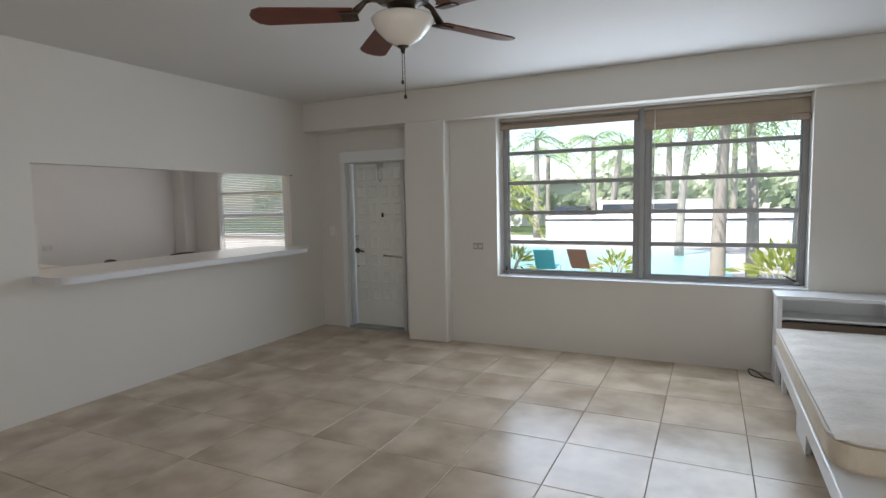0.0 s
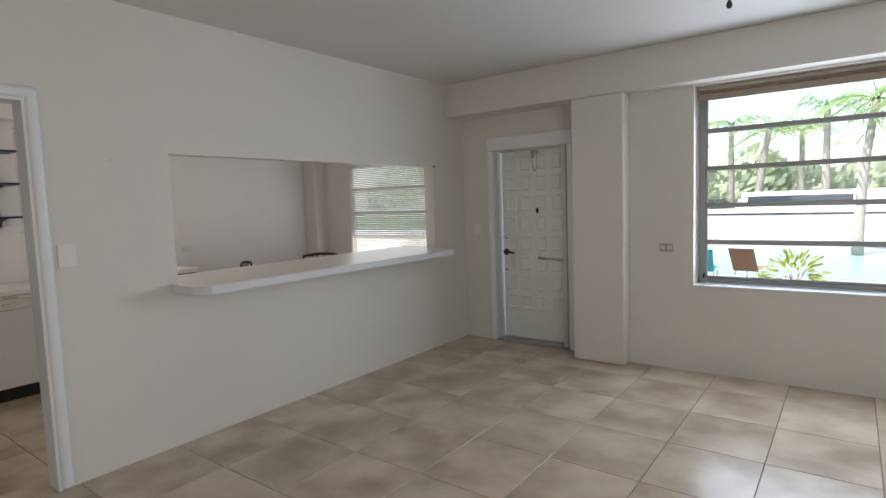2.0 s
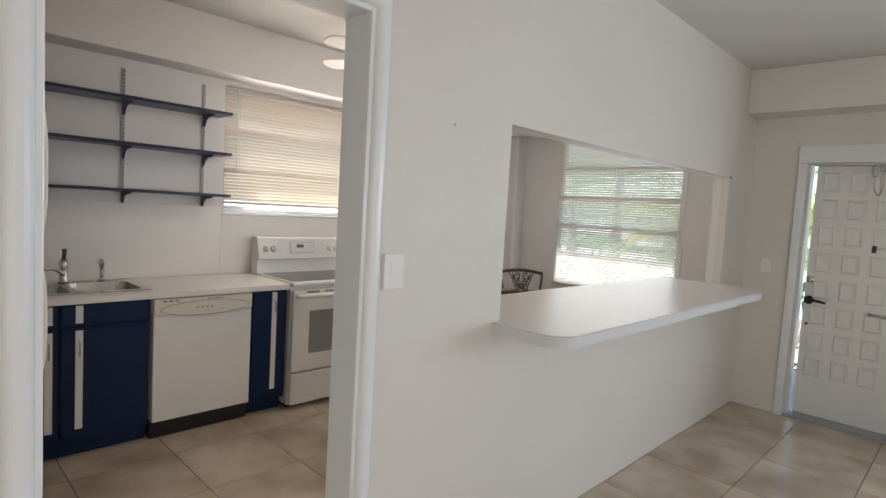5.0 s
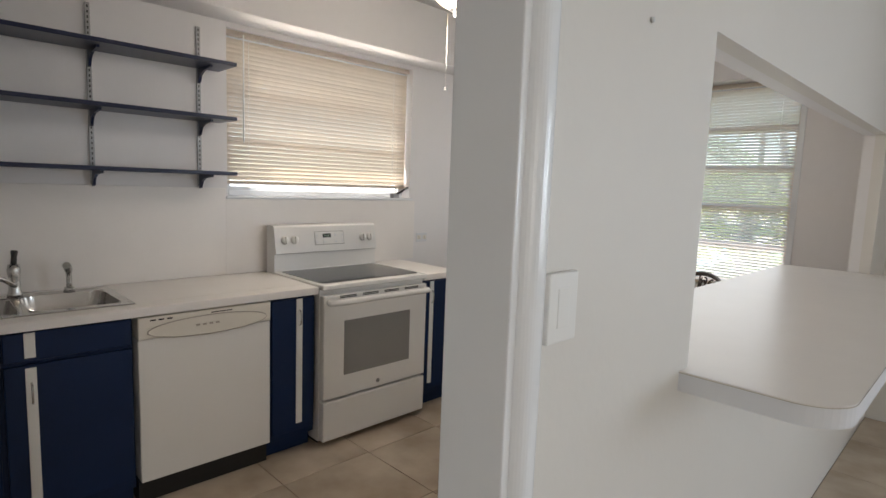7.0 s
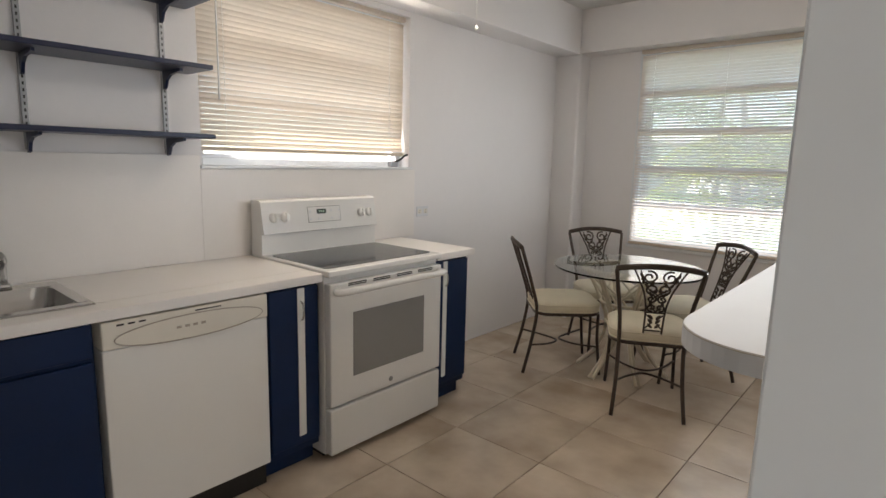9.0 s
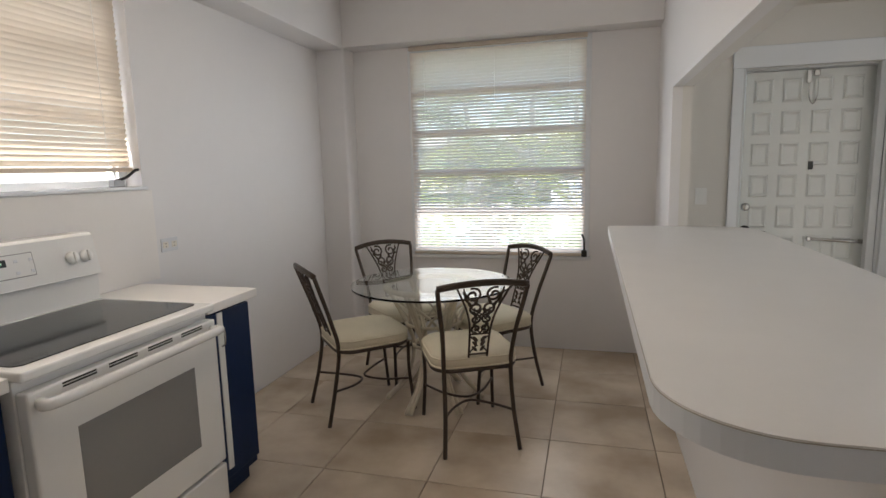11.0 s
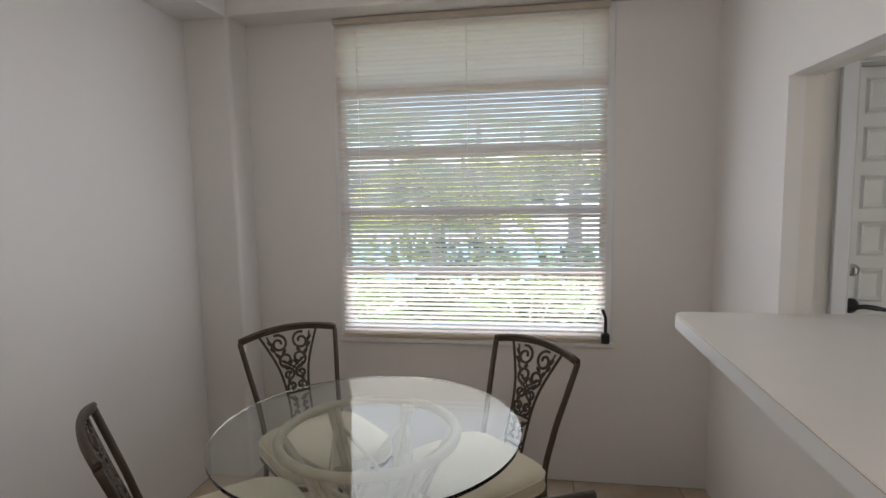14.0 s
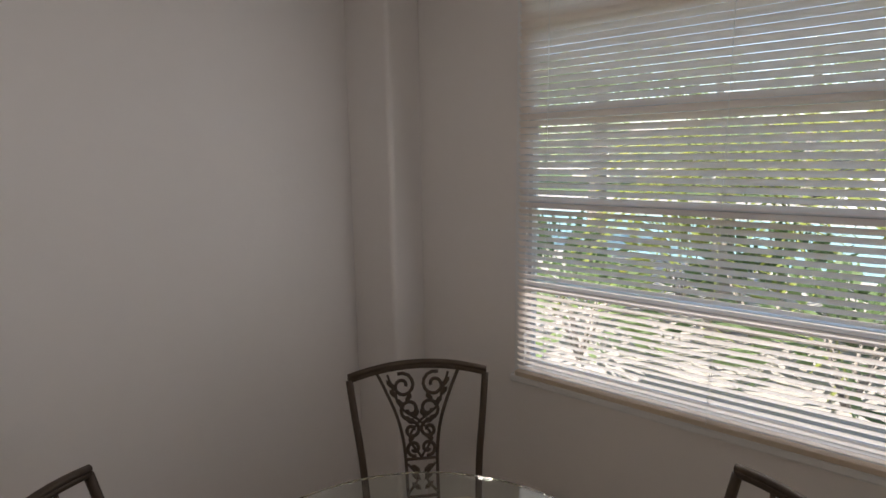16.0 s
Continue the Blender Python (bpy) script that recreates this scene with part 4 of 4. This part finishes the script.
# wall shelves
for i in range(4):
    y = 1.595 - 0.52 * i
    s = thing("shelf_standard", (KX0, y, 0), "slotted grey metal shelf standard on the wall", "shelf standard", "shelf standards")
    bm = B()
    box(bm, 0, 0.012, -0.011, 0.011, 1.43, 2.30, 0.002)
    part("rail", bm, ALU, s)
    bm = B()
    for k in range(34):
        box(bm, 0.0115, 0.0128, -0.003, 0.003, 1.45 + k * 0.025, 1.462 + k * 0.025)
    tagged(part("slots", bm, DARKGAP, s), kind="stuff")
    for z in (1.50, 1.793, 2.077):
        bm = B()
        pts = [(0.012, z - 0.002), (0.19, z - 0.002), (0.19, z - 0.014), (0.09, z - 0.022), (0.05, z - 0.04), (0.03, z - 0.075), (0.012, z - 0.08)]
        lo, hi = [bm.verts.new((x, -0.006, q)) for x, q in pts], [bm.verts.new((x, 0.006, q)) for x, q in pts]
        for k in range(len(pts)):
            bm.faces.new((lo[k], lo[(k + 1) % len(pts)], hi[(k + 1) % len(pts)], hi[k]))
        bm.faces.new(lo[::-1]), bm.faces.new(hi)
        bmesh.ops.recalc_face_normals(bm, faces=bm.faces)
        part("bracket", bm, NAVYDARK, s, "dark navy shelf bracket")
for z in (1.50, 1.793, 2.077):
    solid("wall_shelf", box(B(), KX0 + 0.014, -6.715, -0.20, 1.705, z - 0.002, z + 0.018, 0.003), NAVYDARK, "long dark navy wooden shelf on brackets", "shelf", "navy wall shelves")

# refrigerator beside the doorway
fr = thing("refrigerator", (0, 0, 0), "white top-freezer refrigerator with cream handles beside the doorway", "refrigerator")
part("body", box(B(), -5.31, -4.56, -0.60, 0.165, 0.02, 1.83, 0.01, 3), APPLIANCE, fr)
part("freezer_door", box(B(), -5.31, -4.56, 0.171, 0.235, 1.346, 1.832, 0.012, 3), APPLIANCE, fr)
part("fridge_door", box(B(), -5.31, -4.56, 0.171, 0.235, 0.08, 1.334, 0.012, 3), APPLIANCE, fr)
for z0, z1 in ((1.355, 1.745), (0.97, 1.325)):
    part("door_handle", tube(B(), spline([(-4.64, 0.233, z0), (-4.64, 0.268, z0 + 0.05), (-4.64, 0.275, (z0 + z1) / 2), (-4.64, 0.268, z1 - 0.05), (-4.64, 0.233, z1)], 6), 0.0095, 8), CREAM, fr, "curved cream plastic handle")
part("hinge_cover", box(B(), -4.63, -4.57, 0.175, 0.23, 1.3345, 1.3455, 0.0005), GREY, fr)
part("foot_plinth", box(B(), -5.29, -4.58, -0.55, 0.18, 0, 0.02), DARKGAP, fr)


# ---- dining set ----
def scroll(cx, cz, r, turns, start, sgn, n=26):
    return [(cx + sgn * (r * (1 - 0.75 * k / n)) * math.cos(start + turns * 2 * math.pi * k / n), cz + (r * (1 - 0.75 * k / n)) * math.sin(start + turns * 2 * math.pi * k / n)) for k in range(n + 1)]


def dining_chair():
    c = thing("dining_chair", (0, 0, 0), "bronze iron dining chair with scrollwork back and cream seat", "chair", "chairs round the glass table")

    def back(u, z):  # a place on the leaning, slightly hollow backrest
        t = max(0.0, (z - 0.46) / 0.44)
        return (u, -0.205 - 0.125 * t ** 1.2 - 0.02 * (1 - (u / 0.22) ** 2) * t, 0.46 + (z - 0.46) * 0.925)
    for s in (-1, 1):
        pts = spline([(s * 0.195, -0.285, 0.006), (s * 0.178, -0.235, 0.22), (s * 0.175, -0.205, 0.44), back(s * 0.185, 0.62), back(s * 0.205, 0.77), back(s * 0.222, 0.90)], 6)
        part("back_post", tube(B(), pts, 0.0115, 8), BRONZE, c)
        part("front_leg", tube(B(), spline([(s * 0.205, 0.205, 0.43), (s * 0.20, 0.21, 0.25), (s * 0.21, 0.235, 0.006)], 6), 0.0105, 8), BRONZE, c)
    bm = B()
    rail = [Vector(back(u, 0.90 + 0.028 * (1 - (u / 0.225) ** 2))) for u in [-0.225 + 0.45 * i / 14 for i in range(15)]]
    for dz in (0, 0.012):
        tube(bm, [p + Vector((0, 0, dz)) for p in rail], 0.0105, 8)
    part("top_rail", bm, BRONZE, c)
    # splat: two side bars that sweep in from the rail and run down to the seat
    for s in (-1, 1):
        part("splat_bar", tube(B(), spline([back(s * 0.135, 0.915), back(s * 0.105, 0.85), back(s * 0.07, 0.76), back(s * 0.052, 0.66), back(s * 0.048, 0.50), back(s * 0.048, 0.455)], 6), 0.0055, 6), BRONZE, c)
    bm = B()
    for s in (-1, 1):
        for cx, cz, r, tr, a0 in ((0.052, 0.866, 0.042, 1.35, 1.2), (0.03, 0.79, 0.036, 1.3, 4.4), (0.028, 0.725, 0.028, 1.3, 1.4), (0.022, 0.668, 0.026, 1.2, 4.5)):
            tube(bm, [back(u, z) for u, z in scroll(s * cx, cz, r, tr, a0, s, 18)], 0.0062, 5)
        tube(bm, spline([back(s * 0.10, 0.905), back(s * 0.06, 0.80), back(0.0, 0.752), back(-s * 0.035, 0.70), back(0.0, 0.64)], 5), 0.0042, 5)
        for u, z, w in ((0.09, 0.872, 0.022), (0.082, 0.842, 0.02), (0.062, 0.812, 0.022), (0.034, 0.826, 0.018), (0.036, 0.757, 0.02), (0.012, 0.775, 0.018), (0.03, 0.698, 0.016)):
            p = Vector(back(s * u, z))
            bmesh.ops.create_icosphere(bm, subdivisions=1, radius=1, matrix=Matrix.LocRotScale(p, Euler((0, s * (0.7 if w > 0.019 else -0.6), 0)), (0.0095, 0.006, w)))
        tube(bm, spline([back(s * 0.044, 0.62), back(s * 0.012, 0.575), back(s * 0.044, 0.525)], 5), 0.0042, 5)
        for z in (0.605, 0.575, 0.545):
            bmesh.ops.create_icosphere(bm, subdivisions=1, radius=1, matrix=Matrix.LocRotScale(back(s * 0.02, z), Euler((0, s * 0.8, 0)), (0.0095, 0.006, 0.02)))
    for z in (0.635, 0.512):
        tube(bm, [back(-0.05, z), back(0.05, z)], 0.005, 6)
    part("scrollwork", bm, BRONZE, c, "curled leaf scrollwork")
    seat = rounded(-0.225, 0.225, -0.215, 0.235, (0.10, 0.10, 0.12, 0.12), 6)
    part("seat_frame", tube(B(), [(x * 0.97, y * 0.97, 0.425) for x, y in seat], 0.011, 8, closed=True), BRONZE, c)
    bm = B()
    levels = [(0.93, 0.428), (1.0, 0.445), (1.01, 0.47), (1.0, 0.488), (0.94, 0.503), (0.78, 0.514), (0.45, 0.521)]
    rings = [[bm.verts.new((x * k, y * k, z)) for x, y in seat] for k, z in levels]
    for a, b in zip(rings, rings[1:]):
        for i in range(len(seat)):
            bm.faces.new((a[i], a[(i + 1) % len(seat)], b[(i + 1) % len(seat)], b[i])).smooth = True
    bm.faces.new(rings[-1]).smooth = True
    bm.faces.new(rings[0][::-1])
    cushion = part("seat_cushion", bm, FABRIC, c, "cream padded seat")
    for z in (0.486, 0.442):
        part("piping", tube(B(), [(x * 1.003, y * 1.003, z) for x, y in seat], 0.0045, 5, closed=True), FABRIC, cushion)
    # curved stretchers that meet under the seat
    part("stretcher", tube(B(), spline([(-0.178, -0.235, 0.20), (-0.10, -0.10, 0.185), (0, -0.02, 0.18), (0.10, -0.10, 0.185), (0.178, -0.235, 0.20)], 6), 0.007, 6), BRONZE, c)
    part("stretcher", tube(B(), spline([(-0.203, 0.215, 0.20), (-0.11, 0.08, 0.19), (0, 0.0, 0.192), (0.11, 0.08, 0.19), (0.203, 0.215, 0.20)], 6), 0.007, 6), BRONZE, c)
    return c


chair = dining_chair()
CHAIRS = [(-5.495, 3.735, -0.455, 0.89), (-6.18, 3.915, 0.738, 0.675), (-5.49, 4.367, -0.707, -0.707), (-6.107, 4.507, 0.72, -0.69)]
for i, (x, y, dx, dy) in enumerate(CHAIRS):
    m = pose(x, y, 0, 0, 0, math.degrees(math.atan2(-dx, dy)))
    if i == 0:
        chair.matrix_basis = m
    else:
        copy_thing(chair, m)

TX, TY = -5.79, 4.10
tb = thing("dining_table", (TX, TY, 0), "round glass dining table on a cream rattan base", "table")
part("glass_top", prism(B(), [(0.492 * math.cos(2 * math.pi * i / 80), 0.492 * math.sin(2 * math.pi * i / 80)) for i in range(80)], 0.735, 0.747), TABLEGLASS, tb, "clear round glass top with green edge")
tube_ring = lambda r, z, t: tube(B(), [(r * math.cos(2 * math.pi * i / 40), r * math.sin(2 * math.pi * i / 40), z) for i in range(40)], t, 8, closed=True)
part("top_ring", tube_ring(0.285, 0.718, 0.0165), RATTAN, tb)
part("waist_ring", tube_ring(0.125, 0.36, 0.011), RATTAN, tb)
part("waist_ring", tube_ring(0.165, 0.50, 0.010), RATTAN, tb)
for i in range(6):
    a = 2 * math.pi * i / 6 + 0.25
    for d in (-0.05, 0.05):
        ca, sa = math.cos(a + d), math.sin(a + d)
        part("leg", tube(B(), spline([(0.275 * ca, 0.275 * sa, 0.71), (0.19 * ca, 0.19 * sa, 0.55), (0.12 * ca, 0.12 * sa, 0.36), (0.17 * ca, 0.17 * sa, 0.16), (0.30 * ca, 0.30 * sa, 0.012)], 6), 0.0125, 8), RATTAN, tb)
    for s in (-1, 1):
        b = a + s * 2 * math.pi / 6
        part("lattice_rod", tube(B(), [(0.255 * math.cos(a), 0.255 * math.sin(a), 0.67), (0.16 * math.cos((a + b) / 2), 0.16 * math.sin((a + b) / 2), 0.545), (0.145 * math.cos(b), 0.145 * math.sin(b), 0.43)], 0.008, 6), RATTAN, tb)


# ---- outdoors ----
solid("ground", box(B(), -200, 200, -200, 400, -0.6, -0.22), CONCRETE, "pale concrete ground round the house", "ground", kind="structure")
solid("pool_water", box(B(), -16, 0.6, 12.8, 19.5, -0.3, -0.205), POOL, "turquoise swimming pool water", "water", kind="structure")
solid("lawn", box(B(), -60, 60, 27, 60, -0.3, -0.20), GRASS, "green lawn behind the pool", "grass", kind="stuff")


def palm(x, y, h, r, spread, seed, n=16, mat=None, lean=0.0):
    rg = random.Random(seed)
    t = thing("palm_tree", (x, y, -0.22), "tall grey-trunked palm with arching green fronds", "tree", "palms outside")
    top = Vector((lean, lean * 0.4, h))
    if h > 0.5:
        pts = [(top.x * (k / 10) ** 2, top.y * (k / 10) ** 2, h * k / 10) for k in range(11)]
        part("trunk", tube(B(), pts, [r * (1.25 - 0.5 * k / 10) for k in range(11)], 10), TRUNK, t)
    bm = B()
    for i in range(n):
        a, el = 2 * math.pi * i / n + rg.uniform(-0.2, 0.2), rg.uniform(-0.1, 1.2)
        L = spread * rg.uniform(0.8, 1.15)
        d = Vector((math.cos(a), math.sin(a), 0))
        line = [top + d * (L * u * math.cos(el) * (1 - 0.15 * u)) + Vector((0, 0, L * (u * math.sin(el) - 0.75 * u * u))) for u in [k / 14 for k in range(15)]]
        tube(bm, line, [0.02 * (1 - 0.8 * k / 14) for k in range(15)], 4)
        side = Vector((-d.y, d.x, 0))
        for k in range(2, 15):
            for s in (-1, 1):
                ll = spread * 0.32 * math.sin(math.pi * (0.12 + 0.8 * k / 15)) * rg.uniform(0.8, 1.1)
                p, w = line[k], 0.028 * spread / 2
                q = p + side * s * ll * 0.85 + d * ll * 0.45 + Vector((0, 0, -ll * rg.uniform(0.15, 0.5)))
                m_ = (p + q) / 2
                bm.faces.new([bm.verts.new(v) for v in (p - d * w * 0.4, m_ - d * w, q, m_ + d * w)])
    part("crown", bm, mat or FROND, t)
    return t


palm(0.25, 10.2, 3.5, 0.11, 1.5, 1, lean=0.1)
palm(0.85, 11.2, 3.3, 0.10, 1.6, 2, lean=-0.1)
palm(1.7, 12.3, 3.8, 0.11, 1.8, 3, lean=0.2)
palm(2.6, 14.5, 3.9, 0.11, 1.8, 31)
palm(-0.7, 17.5, 3.9, 0.11, 1.9, 32, lean=0.3)
palm(-5.6, 30.0, 5.0, 0.15, 2.6, 33)
palm(-8.9, 33.0, 4.4, 0.15, 2.6, 34)
palm(-12.5, 31.0, 5.2, 0.15, 2.6, 35)
palm(-2.9, 33.0, 4.6, 0.15, 2.8, 36)
palm(1.2, 31.0, 5.0, 0.15, 2.8, 37)
palm(-7.3, 25.0, 4.6, 0.15, 2.2, 4)
palm(-4.0, 26.0, 4.2, 0.15, 2.3, 5, lean=0.4)
palm(-10.5, 28.0, 5.0, 0.16, 2.3, 6, lean=-0.4)
palm(-1.8, 30.0, 5.4, 0.16, 2.5, 7)
palm(4.2, 20.0, 4.6, 0.15, 2.4, 8)
palm(-6.4, 9.2, 1.6, 0.10, 1.9, 9, n=20, mat=YELLOWLEAF)
palm(-8.2, 10.4, 2.6, 0.12, 2.1, 10, n=20)
palm(-4.6, 10.8, 2.0, 0.11, 1.9, 11, n=18, mat=YELLOWLEAF)
palm(-10.5, 12.5, 2.8, 0.12, 2.3, 14, n=20)


def shrub(x, y, s, seed, mat, label):
    rg = random.Random(seed)
    t = thing("shrub", (x, y, -0.22), label, "shrub", "garden shrubs")
    bm = B()
    for i in range(7):
        a = rg.uniform(0, 6.28)
        tube(bm, [(0, 0, 0), (0.25 * s * math.cos(a), 0.25 * s * math.sin(a), 0.6 * s)], [0.02, 0.008], 5)
    part("stems", bm, TRUNK, t)
    bm = B()
    for i in range(170):
        a, e, rr = rg.uniform(0, 6.28), rg.uniform(0.0, 1.4), s * rg.uniform(0.3, 0.62)
        d = Vector((math.cos(a) * math.cos(e), math.sin(a) * math.cos(e), math.sin(e)))
        p = d * rr + Vector((0, 0, 0.25 * s))
        side = d.orthogonal().normalized()
        side.rotate(Matrix.Rotation(rg.uniform(0, 6.28), 3, d))
        w, l_ = 0.035 * s, 0.30 * s
        q = p + d * l_ + Vector((0, 0, -0.1 * s))
        bm.faces.new([bm.verts.new(v) for v in (p, (p + q) / 2 - side * w, q, (p + q) / 2 + side * w)])
    part("leaves", bm, mat, t)
    return t


shrub(1.15, 9.3, 1.1, 21, YELLOWLEAF, "yellow-green spiky garden shrub")
shrub(1.9, 9.8, 1.2, 22, FROND, "dark green garden shrub")
shrub(-3.9, 11.3, 0.8, 23, YELLOWLEAF, "yellow-green spiky garden shrub")
shrub(-1.6, 11.0, 0.75, 24, YELLOWLEAF, "yellow-green spiky garden shrub")
shrub(-5.3, 8.0, 1.1, 25, FROND, "dark green garden shrub")
shrub(-7.2, 7.8, 1.0, 26, FROND, "dark green garden shrub")
shrub(-6.0, 8.9, 1.2, 28, GARDENLEAF, "dark green garden shrub")
shrub(-6.9, 9.9, 1.3, 29, YELLOWLEAF, "yellow-green spiky garden shrub")
shrub(-4.7, 9.3, 1.1, 30, GARDENLEAF, "dark green garden shrub")
shrub(-4.7, 7.0, 0.7, 32, GARDENLEAF, "dark green garden shrub")
shrub(-8.0, 8.9, 1.2, 31, GARDENLEAF, "dark green garden shrub")
shrub(2.7, 11.2, 1.3, 27, FROND, "dark green garden shrub")


def lounger(x, y, rz, mat, label):
    t = thing("sun_lounger", (x, y, -0.22), label, "sun lounger", "sun loungers", rz)
    part("sling", box(B(), -0.3, 0.3, -0.6, 0.6, 0.34, 0.365, 0.008), mat, t)
    bm = box(B(), -0.3, 0.3, 0, 0.75, -0.012, 0.012, 0.008)
    bmesh.ops.transform(bm, matrix=pose(0, 0.6, 0.355, 55, 0, 0), verts=bm.verts)
    part("backrest", bm, mat, t)
    for sx in (-0.28, 0.28):
        part("side_rail", tube(B(), [(sx * 1.08, -0.62, 0.35), (sx * 1.08, 0.62, 0.35)], 0.02, 8), PLASTIC, t)
        for sy in (-0.5, 0.5):
            part("leg", tube(B(), [(sx, sy, 0.34), (sx, sy, 0.0)], 0.02, 8), PLASTIC, t)
    t.scale = (0.72, 0.72, 0.72)
    return t


lounger(-2.35, 12.0, 172, BRONZESLING, "sun lounger with a brown sling and white frame")
lounger(-3.15, 11.7, 185, BLUESLING, "sun lounger with a blue sling and white frame")

boat = thing("motor_boat", (-1.8, 24.2, -0.22), "long white motor boat with a dark stripe and cabin", "boat")
bm = prism(B(), [(-4.6, -0.9), (2.6, -1.0), (4.6, -0.5), (5.2, 0), (4.6, 0.5), (2.6, 1.0), (-4.6, 0.9)], 0.0, 1.05)
part("hull", bm, BOATWHITE, boat)
part("stripe", prism(B(), [(-4.62, -0.93), (2.6, -1.03), (4.62, -0.53), (5.24, 0), (4.62, 0.53), (2.6, 1.03), (-4.62, 0.93)], 0.86, 0.93), CARPAINT, boat, "dark stripe")
bm = prism(B(), [(-2.4, -0.7), (1.2, -0.7), (2.0, 0), (1.2, 0.7), (-2.4, 0.7)], 1.05, 1.7)
part("cabin", bm, BOATWHITE, boat)
part("cabin_window", box(B(), -2.2, 1.0, -0.72, 0.72, 1.28, 1.55, 0.02), DARKWINDOW, boat)

car = thing("parked_car", (-6.6, 30.0, -0.22), "dark parked car behind the pool", "car", rz=90)
prof = [(-2.1, 0.35), (-2.1, 0.8), (-1.7, 0.95), (-1.0, 1.42), (0.6, 1.45), (1.2, 1.0), (2.1, 0.85), (2.15, 0.35)]
bm = B()
lo, hi = [bm.verts.new((x, -0.85, z)) for x, z in prof], [bm.verts.new((x, 0.85, z)) for x, z in prof]
for k in range(len(prof)):
    bm.faces.new((lo[k], lo[(k + 1) % len(prof)], hi[(k + 1) % len(prof)], hi[k]))
bm.faces.new(lo[::-1]), bm.faces.new(hi)
bmesh.ops.recalc_face_normals(bm, faces=bm.faces)
part("body", bm, CARPAINT, car)
for x in (-1.35, 1.35):
    for y in (-0.82, 0.82):
        part("wheel", tube(B(), [(x, y - 0.1, 0.33), (x, y + 0.1, 0.33)], 0.33, 18), BLACK, car)
part("side_window", box(B(), -0.95, 0.7, -0.86, 0.86, 1.0, 1.33, 0.02), DARKWINDOW, car)


def house(x, y, w, d, h, label, n):
    t = thing("house", (x, y, -0.22), label, "house", "houses across the pool")
    part("wall", box(B(), -w / 2, w / 2, 0, d, 0, h), STUCCO, t)
    part("roof", box(B(), -w / 2 - 0.5, w / 2 + 0.5, -0.6, d + 0.5, h, h + 0.28, 0.05), ROOFTILE, t)
    for i in range(n):
        a = -w / 2 + w * (i + 0.25) / n
        win = part("window", box(B(), a, a + w * 0.45 / n, -0.03, 0.05, 0.9, 2.1), DARKWINDOW, t)
        part("window_frame", box(B(), a - 0.06, a + w * 0.45 / n + 0.06, -0.05, 0.04, 0.82, 0.9), STUCCO, win)
    return t


house(-12, 36, 18, 8, 3.0, "low white stucco house across the pool", 6)
house(8, 38, 16, 8, 3.2, "low white stucco house across the pool", 5)
# distant trees; their haze is only in the leaf colour
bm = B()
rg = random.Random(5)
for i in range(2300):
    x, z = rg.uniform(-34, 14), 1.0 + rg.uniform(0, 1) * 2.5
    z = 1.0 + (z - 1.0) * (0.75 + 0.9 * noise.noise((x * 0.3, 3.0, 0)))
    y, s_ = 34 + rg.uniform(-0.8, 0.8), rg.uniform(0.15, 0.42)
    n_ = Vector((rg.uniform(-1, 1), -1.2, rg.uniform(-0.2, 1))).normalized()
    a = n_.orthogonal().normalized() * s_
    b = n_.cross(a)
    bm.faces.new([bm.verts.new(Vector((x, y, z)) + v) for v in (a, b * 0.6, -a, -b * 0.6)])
solid("tree_belt", bm, HAZELEAF, "distant belt of green trees", "trees", kind="stuff")


# ---- floor tiles ----
def lay_tiles(floor, xs, ys, gap=0.004):
    shared = {}
    for x0, x1 in zip(xs, xs[1:]):
        for y0, y1 in zip(ys, ys[1:]):
            key = (round(x1 - x0, 3), round(y1 - y0, 3))
            if min(key) < 0.02:
                continue
            if key not in shared:
                bm = B()
                w, h = key[0] / 2 - gap / 2, key[1] / 2 - gap / 2
                e = 0.0018
                lo = [bm.verts.new(v) for v in ((-w, -h, -0.006), (w, -h, -0.006), (w, h, -0.006), (-w, h, -0.006))]
                up = [bm.verts.new(v) for v in ((-w, -h, -e), (w, -h, -e), (w, h, -e), (-w, h, -e))]
                tp = [bm.verts.new(v) for v in ((-w + e, -h + e, 0), (w - e, -h + e, 0), (w - e, h - e, 0), (-w + e, h - e, 0))]
                for a, b in ((lo, up), (up, tp)):
                    for i in range(4):
                        bm.faces.new((a[i], a[(i + 1) % 4], b[(i + 1) % 4], b[i]))
                bm.faces.new(tp)
                shared[key] = mesh_of("tile", bm, TILE)
            t = new("tile", shared[key])
            t.parent = floor
            t.location = ((x0 + x1) / 2, (y0 + y1) / 2, 0)


def marks(lo, hi, phase, pitch):
    first = phase - math.floor((phase - lo) / pitch) * pitch
    out = [lo]
    while first < hi - 0.02:
        if first > lo + 0.02:
            out.append(first)
        first += pitch
    return out + [hi]


lay_tiles(floor_living, marks(LX0, LX1, -1.195, 0.516), marks(LY0, 5.07, 2.856, 0.566))
lay_tiles(floor_kitchen, marks(KX0, LX0, -5.575, 0.522), marks(KY0, KY1, 1.65, 0.515))
